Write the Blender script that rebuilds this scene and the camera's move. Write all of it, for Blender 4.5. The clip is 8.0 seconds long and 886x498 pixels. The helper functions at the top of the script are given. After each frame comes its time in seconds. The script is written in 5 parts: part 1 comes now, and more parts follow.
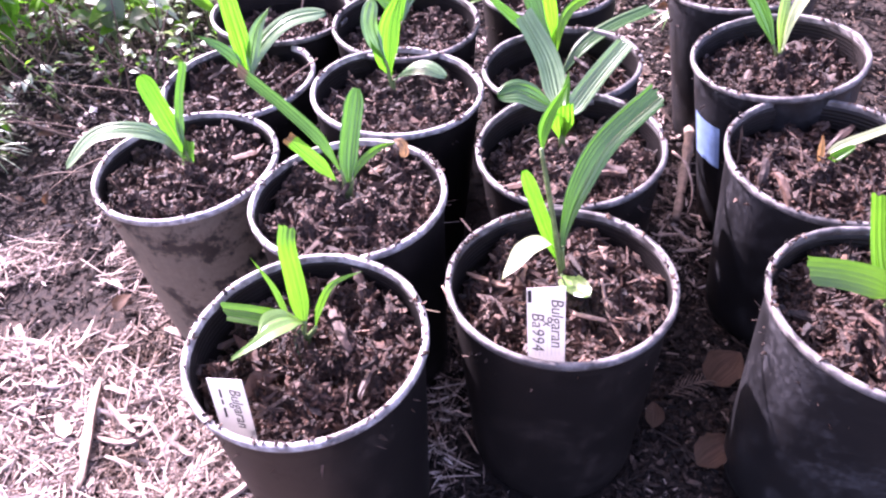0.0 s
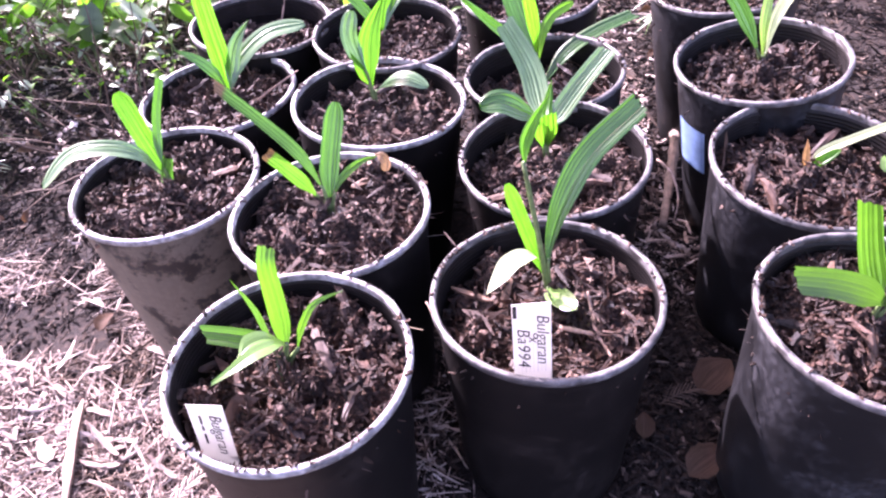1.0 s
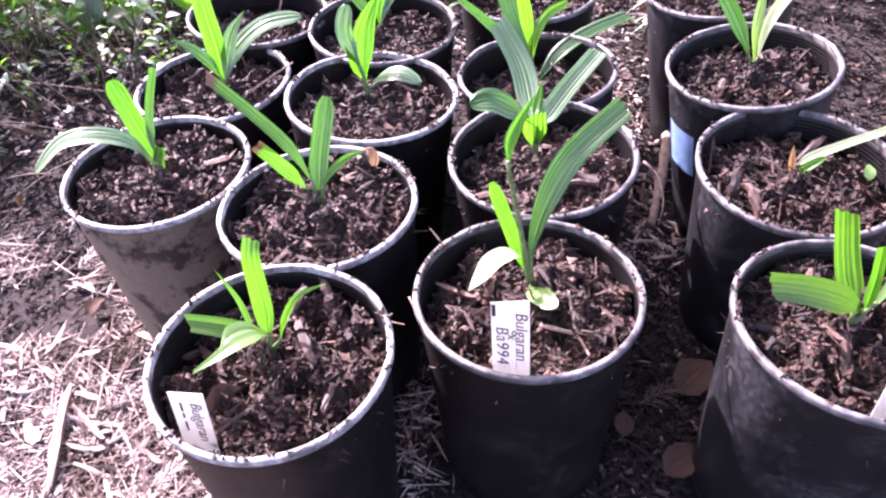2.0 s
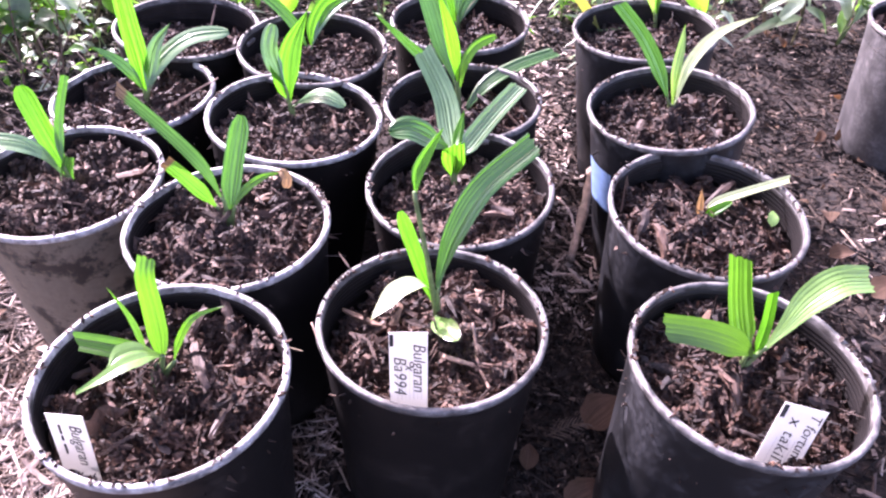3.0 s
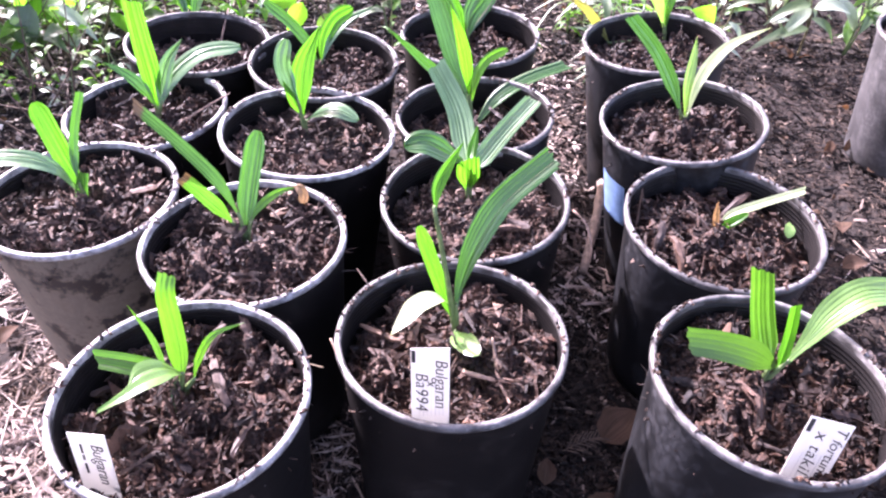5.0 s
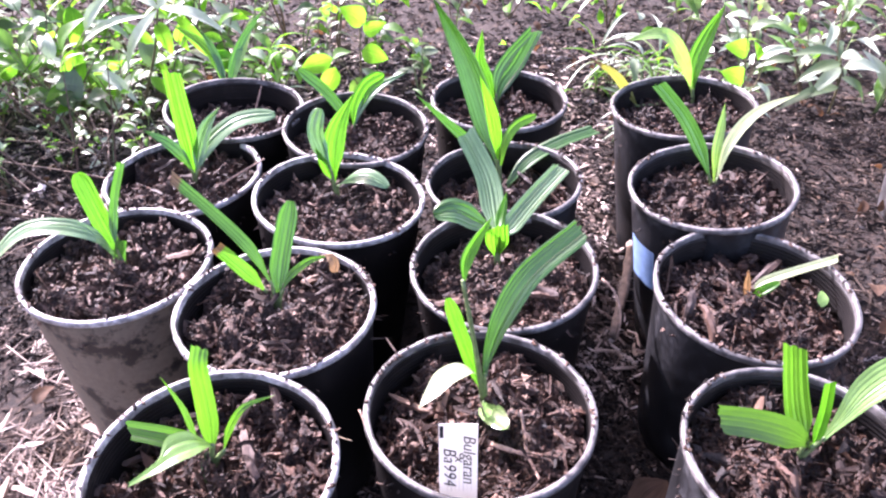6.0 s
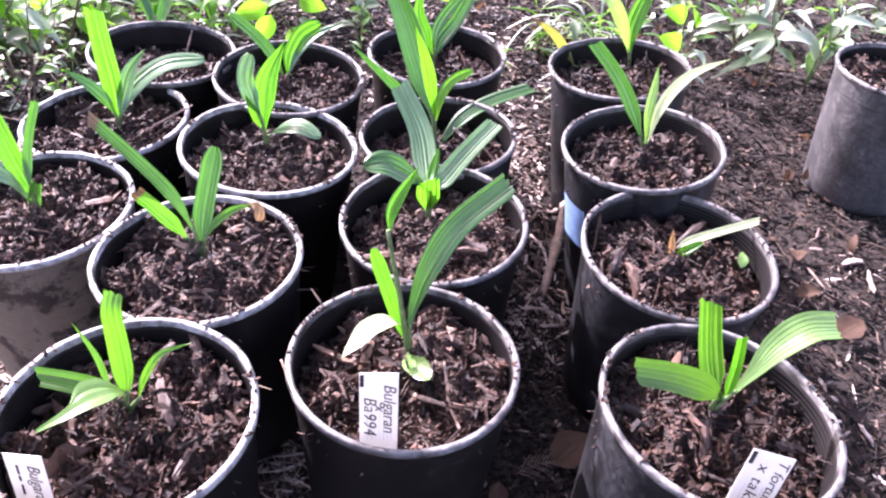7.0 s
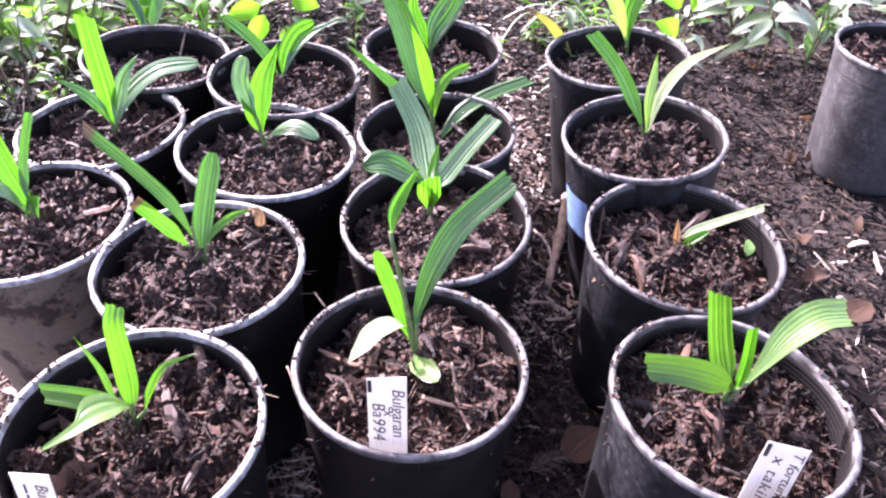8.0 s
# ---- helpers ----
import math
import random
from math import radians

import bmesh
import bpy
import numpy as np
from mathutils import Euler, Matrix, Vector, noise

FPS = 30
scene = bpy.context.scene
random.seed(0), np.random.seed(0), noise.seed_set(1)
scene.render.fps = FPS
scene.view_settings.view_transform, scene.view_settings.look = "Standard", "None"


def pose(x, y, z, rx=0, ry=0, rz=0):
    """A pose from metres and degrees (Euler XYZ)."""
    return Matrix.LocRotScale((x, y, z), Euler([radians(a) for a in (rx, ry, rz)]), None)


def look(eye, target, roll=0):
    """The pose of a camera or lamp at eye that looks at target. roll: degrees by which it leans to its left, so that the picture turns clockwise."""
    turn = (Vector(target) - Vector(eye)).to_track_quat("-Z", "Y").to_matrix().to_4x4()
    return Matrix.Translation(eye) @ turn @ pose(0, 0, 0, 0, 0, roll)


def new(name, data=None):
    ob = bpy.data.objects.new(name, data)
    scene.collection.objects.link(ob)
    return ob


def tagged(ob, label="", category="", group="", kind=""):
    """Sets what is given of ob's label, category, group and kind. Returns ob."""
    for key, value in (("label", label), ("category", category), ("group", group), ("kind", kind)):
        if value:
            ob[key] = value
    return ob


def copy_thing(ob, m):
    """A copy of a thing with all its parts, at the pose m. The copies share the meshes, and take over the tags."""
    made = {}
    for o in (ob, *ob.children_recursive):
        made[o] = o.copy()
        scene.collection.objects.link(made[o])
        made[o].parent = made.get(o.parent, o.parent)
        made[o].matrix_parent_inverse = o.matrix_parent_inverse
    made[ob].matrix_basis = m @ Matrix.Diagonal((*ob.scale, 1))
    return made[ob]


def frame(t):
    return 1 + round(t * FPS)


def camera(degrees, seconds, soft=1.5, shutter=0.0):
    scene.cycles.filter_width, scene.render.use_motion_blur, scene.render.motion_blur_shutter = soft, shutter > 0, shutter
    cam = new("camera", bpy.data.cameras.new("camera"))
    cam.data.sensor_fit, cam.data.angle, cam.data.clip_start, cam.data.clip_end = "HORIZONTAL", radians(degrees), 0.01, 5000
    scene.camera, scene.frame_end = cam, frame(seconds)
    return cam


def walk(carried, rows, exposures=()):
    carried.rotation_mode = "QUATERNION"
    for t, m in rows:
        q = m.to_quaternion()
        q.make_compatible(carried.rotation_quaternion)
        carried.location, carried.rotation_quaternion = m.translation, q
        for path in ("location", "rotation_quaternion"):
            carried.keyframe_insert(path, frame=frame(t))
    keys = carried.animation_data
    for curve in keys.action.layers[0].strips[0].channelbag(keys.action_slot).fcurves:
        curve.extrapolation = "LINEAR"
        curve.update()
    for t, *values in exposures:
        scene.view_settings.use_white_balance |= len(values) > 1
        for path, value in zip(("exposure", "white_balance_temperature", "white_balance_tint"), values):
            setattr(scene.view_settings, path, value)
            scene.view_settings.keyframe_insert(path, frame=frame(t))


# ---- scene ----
cam = camera(59.46, 8.0, soft=2.25)
# seconds, place in metres, yaw, pitch, roll
ROWS = [
    (0.0, 0.0000, 0.0000, 0.7072, 0.00, -42.20, 4.30),
    (0.1, 0.0015, 0.0016, 0.7083, -0.55, -41.85, 4.78),
    (0.3, 0.0028, 0.0066, 0.7094, -0.80, -41.73, 4.95),
    (0.5, 0.0036, 0.0101, 0.7071, -0.84, -42.14, 5.03),
    (0.6, 0.0031, 0.0125, 0.7080, -1.03, -42.26, 4.78),
    (0.8, 0.0054, 0.0145, 0.7062, -1.15, -42.30, 4.78),
    (1.0, 0.0070, 0.0150, 0.7079, -1.32, -42.12, 4.79),
    (1.2, 0.0070, 0.0101, 0.7098, -1.02, -42.91, 5.64),
    (2.3, 0.0343, 0.0122, 0.7173, -0.82, -42.24, 1.02),
    (2.4, 0.0402, 0.0148, 0.7181, -1.34, -40.76, -0.33),
    (2.5, 0.0461, 0.0165, 0.7188, -1.50, -40.50, -0.78),
    (2.6, 0.0495, 0.0159, 0.7164, -1.68, -40.67, -1.32),
    (2.8, 0.0544, 0.0163, 0.7172, -1.66, -40.65, -1.29),
    (3.0, 0.0543, 0.0160, 0.7175, -1.55, -41.05, -1.01),
    (3.1, 0.0555, 0.0173, 0.7160, -1.57, -41.27, -1.33),
    (3.3, 0.0592, 0.0198, 0.7116, -1.66, -41.30, -1.41),
    (3.5, 0.0567, 0.0174, 0.7127, -1.48, -40.73, -1.55),
    (3.6, 0.0558, 0.0164, 0.7134, -1.52, -40.58, -1.77),
    (3.8, 0.0546, 0.0156, 0.7152, -1.55, -40.49, -1.64),
    (4.0, 0.0504, 0.0162, 0.7158, -1.23, -40.42, -1.13),
    (4.2, 0.0498, 0.0185, 0.7133, -1.36, -40.72, -1.27),
    (5.3, 0.0359, 0.0220, 0.7251, -2.35, -39.46, 0.17),
    (5.4, 0.0355, 0.0234, 0.7310, -2.57, -38.72, 0.67),
    (5.5, 0.0335, 0.0235, 0.7311, -2.61, -38.31, 0.58),
    (5.7, 0.0318, 0.0263, 0.7355, -1.40, -37.38, 0.35),
    (5.9, 0.0372, 0.0287, 0.7380, -0.18, -36.48, 0.32),
    (6.0, 0.0394, 0.0293, 0.7384, 0.07, -36.80, 0.50),
    (6.2, 0.0447, 0.0308, 0.7373, -0.92, -37.61, 0.14),
    (6.3, 0.0468, 0.0314, 0.7364, -1.76, -38.08, -0.70),
    (6.5, 0.0509, 0.0324, 0.7323, -2.58, -38.48, -1.72),
    (6.6, 0.0514, 0.0309, 0.7305, -2.55, -39.52, -2.88),
    (6.8, 0.0507, 0.0271, 0.7276, -2.06, -39.23, -3.19),
    (7.0, 0.0538, 0.0269, 0.7269, -2.37, -39.43, -3.16),
    (7.1, 0.0526, 0.0268, 0.7285, -2.43, -39.36, -3.01),
    (7.3, 0.0531, 0.0303, 0.7302, -2.51, -39.18, -2.41),
    (7.5, 0.0521, 0.0362, 0.7298, -2.73, -39.20, -1.59),
    (7.6, 0.0522, 0.0381, 0.7291, -2.98, -39.39, -1.40),
    (7.8, 0.0517, 0.0392, 0.7286, -3.06, -39.52, -1.09),
    (8.0, 0.0525, 0.0375, 0.7275, -3.56, -40.02, -1.57),
]
walk(cam, [(t, pose(x, y, z, 90 + pitch, roll, yaw)) for t, x, y, z, yaw, pitch, roll in ROWS],
     [(0.0, 2.80, 5980, 52.0), (1.0, 2.75, 5980, 50.0), (2.5, 2.67, 5980, 45.0), (4.0, 2.76, 5960, 42.0), (5.5, 2.72, 5930, 38.0), (8.0, 2.61, 5930, 39.0)])

# ---- world and sun ----
SUN_DIR = Vector((-0.48, 0.60, 0.66)).normalized()
world = bpy.data.worlds.new("world")
scene.world = world
world.use_nodes = True
wn = world.node_tree.nodes
sky = wn.new("ShaderNodeTexSky")
sky.sky_type = "NISHITA"
sky.sun_disc = False
sky.sun_elevation = math.asin(SUN_DIR.z)
sky.sun_rotation = math.atan2(SUN_DIR.x, SUN_DIR.y)
sky.air_density, sky.dust_density, sky.ozone_density = 0.8, 3.0, 0.6
wn["Background"].inputs["Strength"].default_value = 0.15
# the open sky, multiplied by a warm tint so that shade turns less blue
tint = wn.new("ShaderNodeMix")
tint.data_type, tint.blend_type = "RGBA", "MULTIPLY"
tint.inputs[0].default_value = 1.0
tint.inputs[7].default_value = (1.0, 0.92, 0.80, 1)
world.node_tree.links.new(sky.outputs[0], tint.inputs[6])
world.node_tree.links.new(tint.outputs[2], wn["Background"].inputs["Color"])
sun = new("sun", bpy.data.lights.new("sun", "SUN"))
sun.data.energy = 4.0
sun.data.angle = radians(0.6)
sun.data.color = (1.0, 0.97, 0.94)
sun.matrix_world = look((0, 0, 5), Vector((0, 0, 5)) - SUN_DIR)

# ---- helpers of this scene ----
RNG = np.random.default_rng(7)


def build(name, verts, faces, material, parent=None, label="", uv=None, smooth=True):
    me = bpy.data.meshes.new(name)
    me.from_pydata(verts, [], faces)
    if uv is not None:
        layer = me.uv_layers.new(name="UVMap")
        idx = np.empty(len(me.loops), dtype=np.int32)
        me.loops.foreach_get("vertex_index", idx)
        layer.data.foreach_set("uv", np.asarray(uv, dtype=np.float32)[idx].ravel())
    me.polygons.foreach_set("use_smooth", np.full(len(me.polygons), smooth))
    me.materials.append(material)
    me.update()
    ob = new(name, me)
    if parent is not None:
        ob.parent = parent
    if label:
        tagged(ob, label)
    return ob


def empty(name, place, label, category, group="", turn=None):
    ob = new(name)
    ob.empty_display_size = 0.02
    ob.matrix_world = Matrix.Translation(place) @ (turn.to_4x4() if turn else Matrix())
    return tagged(ob, label, category, group)


def lathe(profile, n=72, wobble=0.0, seed=0.0):
    """Rings of a turned profile, as (radius, height) from its one end to the other."""
    verts, faces = [], []
    for r, z in profile:
        for i in range(n):
            a = 2 * math.pi * i / n
            k = r * (1 + wobble * (math.sin(2 * a + seed) + 0.5 * math.sin(3 * a + 2 * seed)))
            verts.append((k * math.cos(a), k * math.sin(a), z))
    for j in range(len(profile) - 1):
        for i in range(n):
            i2 = (i + 1) % n
            faces.append((j * n + i, j * n + i2, (j + 1) * n + i2, (j + 1) * n + i))
    return verts, faces


def tube(points, radii, n=6):
    """A tapered tube along points, closed at both ends."""
    pts = [Vector(p) for p in points]
    verts, faces = [], []
    for i, p in enumerate(pts):
        t = (pts[min(i + 1, len(pts) - 1)] - pts[max(i - 1, 0)]).normalized()
        a = t.orthogonal().normalized()
        b = t.cross(a)
        for k in range(n):
            w = 2 * math.pi * k / n
            verts.append(p + (a * math.cos(w) + b * math.sin(w)) * radii[i])
    for i in range(len(pts) - 1):
        for k in range(n):
            k2 = (k + 1) % n
            faces.append((i * n + k, i * n + k2, (i + 1) * n + k2, (i + 1) * n + k))
    faces.append(tuple(range(n - 1, -1, -1)))
    faces.append(tuple((len(pts) - 1) * n + k for k in range(n)))
    return verts, faces


def spline(points, n):
    """n + 1 points of a smooth curve through the given ones."""
    p = [Vector(q) for q in points]
    p = [p[0] * 2 - p[1]] + p + [p[-1] * 2 - p[-2]]
    out = []
    for i in range(n + 1):
        s = i / n * (len(p) - 3)
        k = min(int(s), len(p) - 4)
        u = s - k
        a, b, c, e = p[k:k + 4]
        out.append(0.5 * (2 * b + (c - a) * u + (2 * a - 5 * b + 4 * c - e) * u * u + (3 * b - a - 3 * c + e) * u ** 3))
    return out


def flakes(pos, length, width, thick, pitch=25.0, roll=45.0, curl=0.0, lumps=False):
    """Many splinters of bark, each a bent and tapered slab, as numpy vertices and faces; lumps: short crumbs with no bend."""
    n = len(pos)
    yaw = RNG.uniform(0, 2 * math.pi, n)
    pit = np.radians(RNG.normal(0, pitch, n))
    rol = np.radians(RNG.normal(0, roll, n))
    base = np.array([(-1, -1, -1), (-1, 1, -1), (0, -1, -1), (0, 1, -1), (1, -1, -1), (1, 1, -1),
                     (-1, -1, 1), (-1, 1, 1), (0, -1, 1), (0, 1, 1), (1, -1, 1), (1, 1, 1)], float) * 0.5
    f = np.array([(0, 1, 3, 2), (2, 3, 5, 4), (6, 8, 9, 7), (8, 10, 11, 9), (0, 2, 8, 6), (2, 4, 10, 8),
                  (1, 7, 9, 3), (3, 9, 11, 5), (0, 6, 7, 1), (4, 5, 11, 10)])
    if lumps:
        base = base[[0, 1, 4, 5, 6, 7, 10, 11]]
        f = np.array([(0, 1, 3, 2), (4, 6, 7, 5), (0, 2, 6, 4), (1, 5, 7, 3), (0, 4, 5, 1), (2, 3, 7, 6)])
    c = len(base)
    v = np.repeat(base[None], n, 0)
    v = v * (1 + RNG.normal(0, 0.30, v.shape))
    v[:, :, 0] += (RNG.uniform(-0.25, 0.25, (n, c)))
    mid = np.abs(base[:, 0]) < 0.1
    v[:, mid, 2] += RNG.normal(0, 0.9, (n, 1))
    v *= np.stack([length, width, thick], 1)[:, None, :]
    v[:, mid, 2] += (RNG.normal(0, curl, n) * length)[:, None]
    cy, sy, cp, sp, cr, sr = np.cos(yaw), np.sin(yaw), np.cos(pit), np.sin(pit), np.cos(rol), np.sin(rol)
    z0 = np.zeros(n)
    rx = np.stack([np.stack([z0 + 1, z0, z0], 1), np.stack([z0, cr, -sr], 1), np.stack([z0, sr, cr], 1)], 1)
    ry = np.stack([np.stack([cp, z0, sp], 1), np.stack([z0, z0 + 1, z0], 1), np.stack([-sp, z0, cp], 1)], 1)
    rz = np.stack([np.stack([cy, -sy, z0], 1), np.stack([sy, cy, z0], 1), np.stack([z0, z0, z0 + 1], 1)], 1)
    m = rz @ ry @ rx
    v = np.einsum("nij,nkj->nki", m, v) + np.asarray(pos)[:, None, :]
    faces = (f[None] + (np.arange(n) * c)[:, None, None]).reshape(-1, 4)
    return v.reshape(-1, 3), faces


# ---- materials ----
class Nodes:
    def __init__(self, name):
        self.mat = bpy.data.materials.new(name)
        self.mat.use_nodes = True
        self.tree = self.mat.node_tree
        self.bsdf = self.tree.nodes["Principled BSDF"]

    def add(self, kind, **values):
        node = self.tree.nodes.new(kind)
        for key, value in values.items():
            node.inputs[key].default_value = value
        return node

    def link(self, a, b):
        self.tree.links.new(a, b)

    def noise(self, scale, detail=4.0, rough=0.6, coord="Object", stretch=None):
        tc = self.add("ShaderNodeTexCoord")
        nz = self.add("ShaderNodeTexNoise", Scale=scale, Detail=detail, Roughness=rough)
        if stretch:
            mp = self.add("ShaderNodeMapping", Scale=stretch)
            self.link(tc.outputs[coord], mp.inputs[0])
            self.link(mp.outputs[0], nz.inputs["Vector"])
        else:
            self.link(tc.outputs[coord], nz.inputs["Vector"])
        return nz.outputs["Fac"]

    def ramp(self, fac, stops):
        node = self.add("ShaderNodeValToRGB")
        el = node.color_ramp.elements
        while len(el) < len(stops):
            el.new(0.5)
        for e, (p, c) in zip(el, stops):
            e.position = p
            e.color = (*c, 1) if len(c) == 3 else c
        self.link(fac, node.inputs[0])
        return node.outputs[0]

    def mix(self, fac, a, b, blend="MIX"):
        node = self.tree.nodes.new("ShaderNodeMix")
        node.data_type = "RGBA"
        node.blend_type = blend
        for sock, value in ((node.inputs[0], fac), (node.inputs[6], a), (node.inputs[7], b)):
            if isinstance(value, (int, float)):
                sock.default_value = value
            elif isinstance(value, tuple):
                sock.default_value = (*value, 1)
            else:
                self.link(value, sock)
        return node.outputs[2]

    def bump(self, height, strength=0.3, distance=0.001):
        node = self.add("ShaderNodeBump", Strength=strength, Distance=distance)
        self.link(height, node.inputs["Height"])
        self.link(node.outputs[0], self.bsdf.inputs["Normal"])


def bark_material(name, stops, rough=0.85, patch=0.0, size=9):
    m = Nodes(name)
    geo = m.add("ShaderNodeNewGeometry")
    tint = m.ramp(geo.outputs["Random Per Island"], stops)
    grain = m.ramp(m.noise(260, 5, 0.7), [(0.3, (0.55, 0.52, 0.5)), (0.7, (1.25, 1.2, 1.15))])
    shade = m.mix(1.0, tint, grain, "MULTIPLY")
    if patch:
        # broad brown and pale stretches, their darkening partly stands for dappled shade
        dry = m.ramp(m.noise(size, 3), [(0.38, (1 - patch, 1 - patch * 1.1, 1 - patch * 1.2)), (0.62, (1 + patch * 0.4,) * 3)])
        shade = m.mix(1.0, shade, dry, "MULTIPLY")
    m.link(shade, m.bsdf.inputs["Base Color"])
    m.bsdf.inputs["Roughness"].default_value = rough
    m.bsdf.inputs["Specular IOR Level"].default_value = 0.35
    m.bump(m.noise(420, 4, 0.7), 0.8, 0.0018)
    return m.mat


BARK = bark_material("potting_bark", [(0.0, (0.011, 0.0068, 0.0055)), (0.42, (0.047, 0.0275, 0.020)), (0.80, (0.100, 0.0545, 0.038)),
                                      (0.95, (0.120, 0.074, 0.053)), (1.0, (0.24, 0.18, 0.145))], 0.52, 0.5, 34)
# a darker, redder copy of the potting bark
DARKBARK = bark_material("dark_potting_bark", [(0.0, (0.008, 0.0048, 0.0038)), (0.42, (0.033, 0.0185, 0.0132)), (0.82, (0.072, 0.0375, 0.0250)),
                                              (0.96, (0.100, 0.060, 0.042)), (1.0, (0.21, 0.155, 0.125))], 0.52, 0.5, 34)
# dried bark, its colour lightened further to stand in for haze
HAZY_DRYBARK = bark_material("hazy_dry_bark", [(0.0, (0.014, 0.009, 0.0073)), (0.42, (0.062, 0.040, 0.031)), (0.80, (0.135, 0.084, 0.064)),
                                             (0.95, (0.185, 0.126, 0.099)), (1.0, (0.30, 0.24, 0.20))], 0.6, 0.5, 34)
MULCH = bark_material("wood_mulch", [(0.0, (0.040, 0.026, 0.022)), (0.25, (0.110, 0.076, 0.060)), (0.5, (0.30, 0.240, 0.207)),
                                     (0.8, (0.50, 0.435, 0.395)), (1.0, (0.70, 0.65, 0.61))], 0.6, 0.6)


def earth_material(name, dark, mid, light, scale):
    m = Nodes(name)
    a = m.ramp(m.noise(scale, 6, 0.7), [(0.32, dark), (0.5, mid), (0.68, light)])
    b = m.ramp(m.noise(scale * 0.12, 4), [(0.35, (0.65, 0.62, 0.6)), (0.65, (1.2, 1.15, 1.1))])
    m.link(m.mix(1.0, a, b, "MULTIPLY"), m.bsdf.inputs["Base Color"])
    m.bsdf.inputs["Roughness"].default_value = 0.95
    m.bump(m.noise(scale * 1.6, 6, 0.75), 0.9, 0.004)
    return m.mat


SOIL = earth_material("potting_soil", (0.014, 0.009, 0.007), (0.046, 0.029, 0.022), (0.115, 0.074, 0.056), 150)
# dark compost, shade between and behind the pots is put into its colour
DARKMULCH = bark_material("shade_toned_compost", [(0.0, (0.006, 0.0043, 0.0033)), (0.5, (0.018, 0.0124, 0.0092)), (0.83, (0.042, 0.030, 0.023)),
                                              (0.96, (0.110, 0.083, 0.066)), (1.0, (0.34, 0.29, 0.25))], 0.92, 0.35)
EARTH = earth_material("mulch_ground", (0.005, 0.0033, 0.0025), (0.017, 0.0108, 0.0076), (0.052, 0.034, 0.024), 110)


def plastic_material(name, dust, colour, lo, hi, rough=0.42, solid=0.25, size=16, gloss=0.5):
    """Black nursery plastic with dried mud and dust; lo and hi set how much of it is covered."""
    m = Nodes(name)
    big = m.noise(size, 6, 0.68)
    fine = m.noise(150, 4, 0.6)
    scratch = m.noise(60, 3, 0.6, stretch=(1, 1, 0.12 if rough > 0.3 else 1))
    amount = m.ramp(big, [(lo, (0, 0, 0)), (hi, (1, 1, 1))])
    speck = m.ramp(fine, [(0.42, (solid,) * 3), (0.66, (1, 1, 1))])
    streak = m.ramp(scratch, [(0.5, (0.4 + 0.6 * solid,) * 3), (0.7, (1, 1, 1))])
    cover = m.mix(1.0, m.mix(1.0, amount, speck, "MULTIPLY"), streak, "MULTIPLY")
    m.link(m.mix(cover, colour, dust), m.bsdf.inputs["Base Color"])
    m.link(m.ramp(cover, [(0.0, (rough,) * 3), (0.6, (0.9,) * 3)]), m.bsdf.inputs["Roughness"])
    m.bsdf.inputs["Specular IOR Level"].default_value = gloss
    m.bump(m.noise(90, 3), 0.12, 0.001)
    return m.mat


PLASTIC = plastic_material("black_plastic", (0.048, 0.037, 0.032), (0.0075, 0.0064, 0.0062), 0.50, 0.80, 0.48, gloss=0.20)
PLASTIC_MUD = plastic_material("muddy_plastic", (0.150, 0.120, 0.085), (0.008, 0.006, 0.005), 0.40, 0.475, 0.6, 0.85, 27)
# dusty grey plastic, its dust lightened to take in haze
PLASTIC_GREY = plastic_material("hazy_dusty_plastic", (0.15, 0.145, 0.145), (0.018, 0.018, 0.019), 0.32, 0.62, 0.5, 0.35)
# dust and scuffs, tinted bluish to paint in the sky's reflection
PLASTIC_DUST_SHEEN = plastic_material("dusty_sheen_plastic", (0.088, 0.090, 0.098), (0.009, 0.009, 0.0095), 0.46, 0.74, 0.42, gloss=0.35)
# worn rims: the sun's glint is painted as pale dust
LIT_RIM = plastic_material("glint_rim", (0.60, 0.58, 0.57), (0.050, 0.047, 0.045), 0.36, 0.54, 0.32, 0.45, 30)
# soiled rims: darker copy for those that catch less sun
DIM_RIM = plastic_material("dim_rim", (0.30, 0.285, 0.275), (0.030, 0.028, 0.027), 0.38, 0.60, 0.34, 0.4, 40)


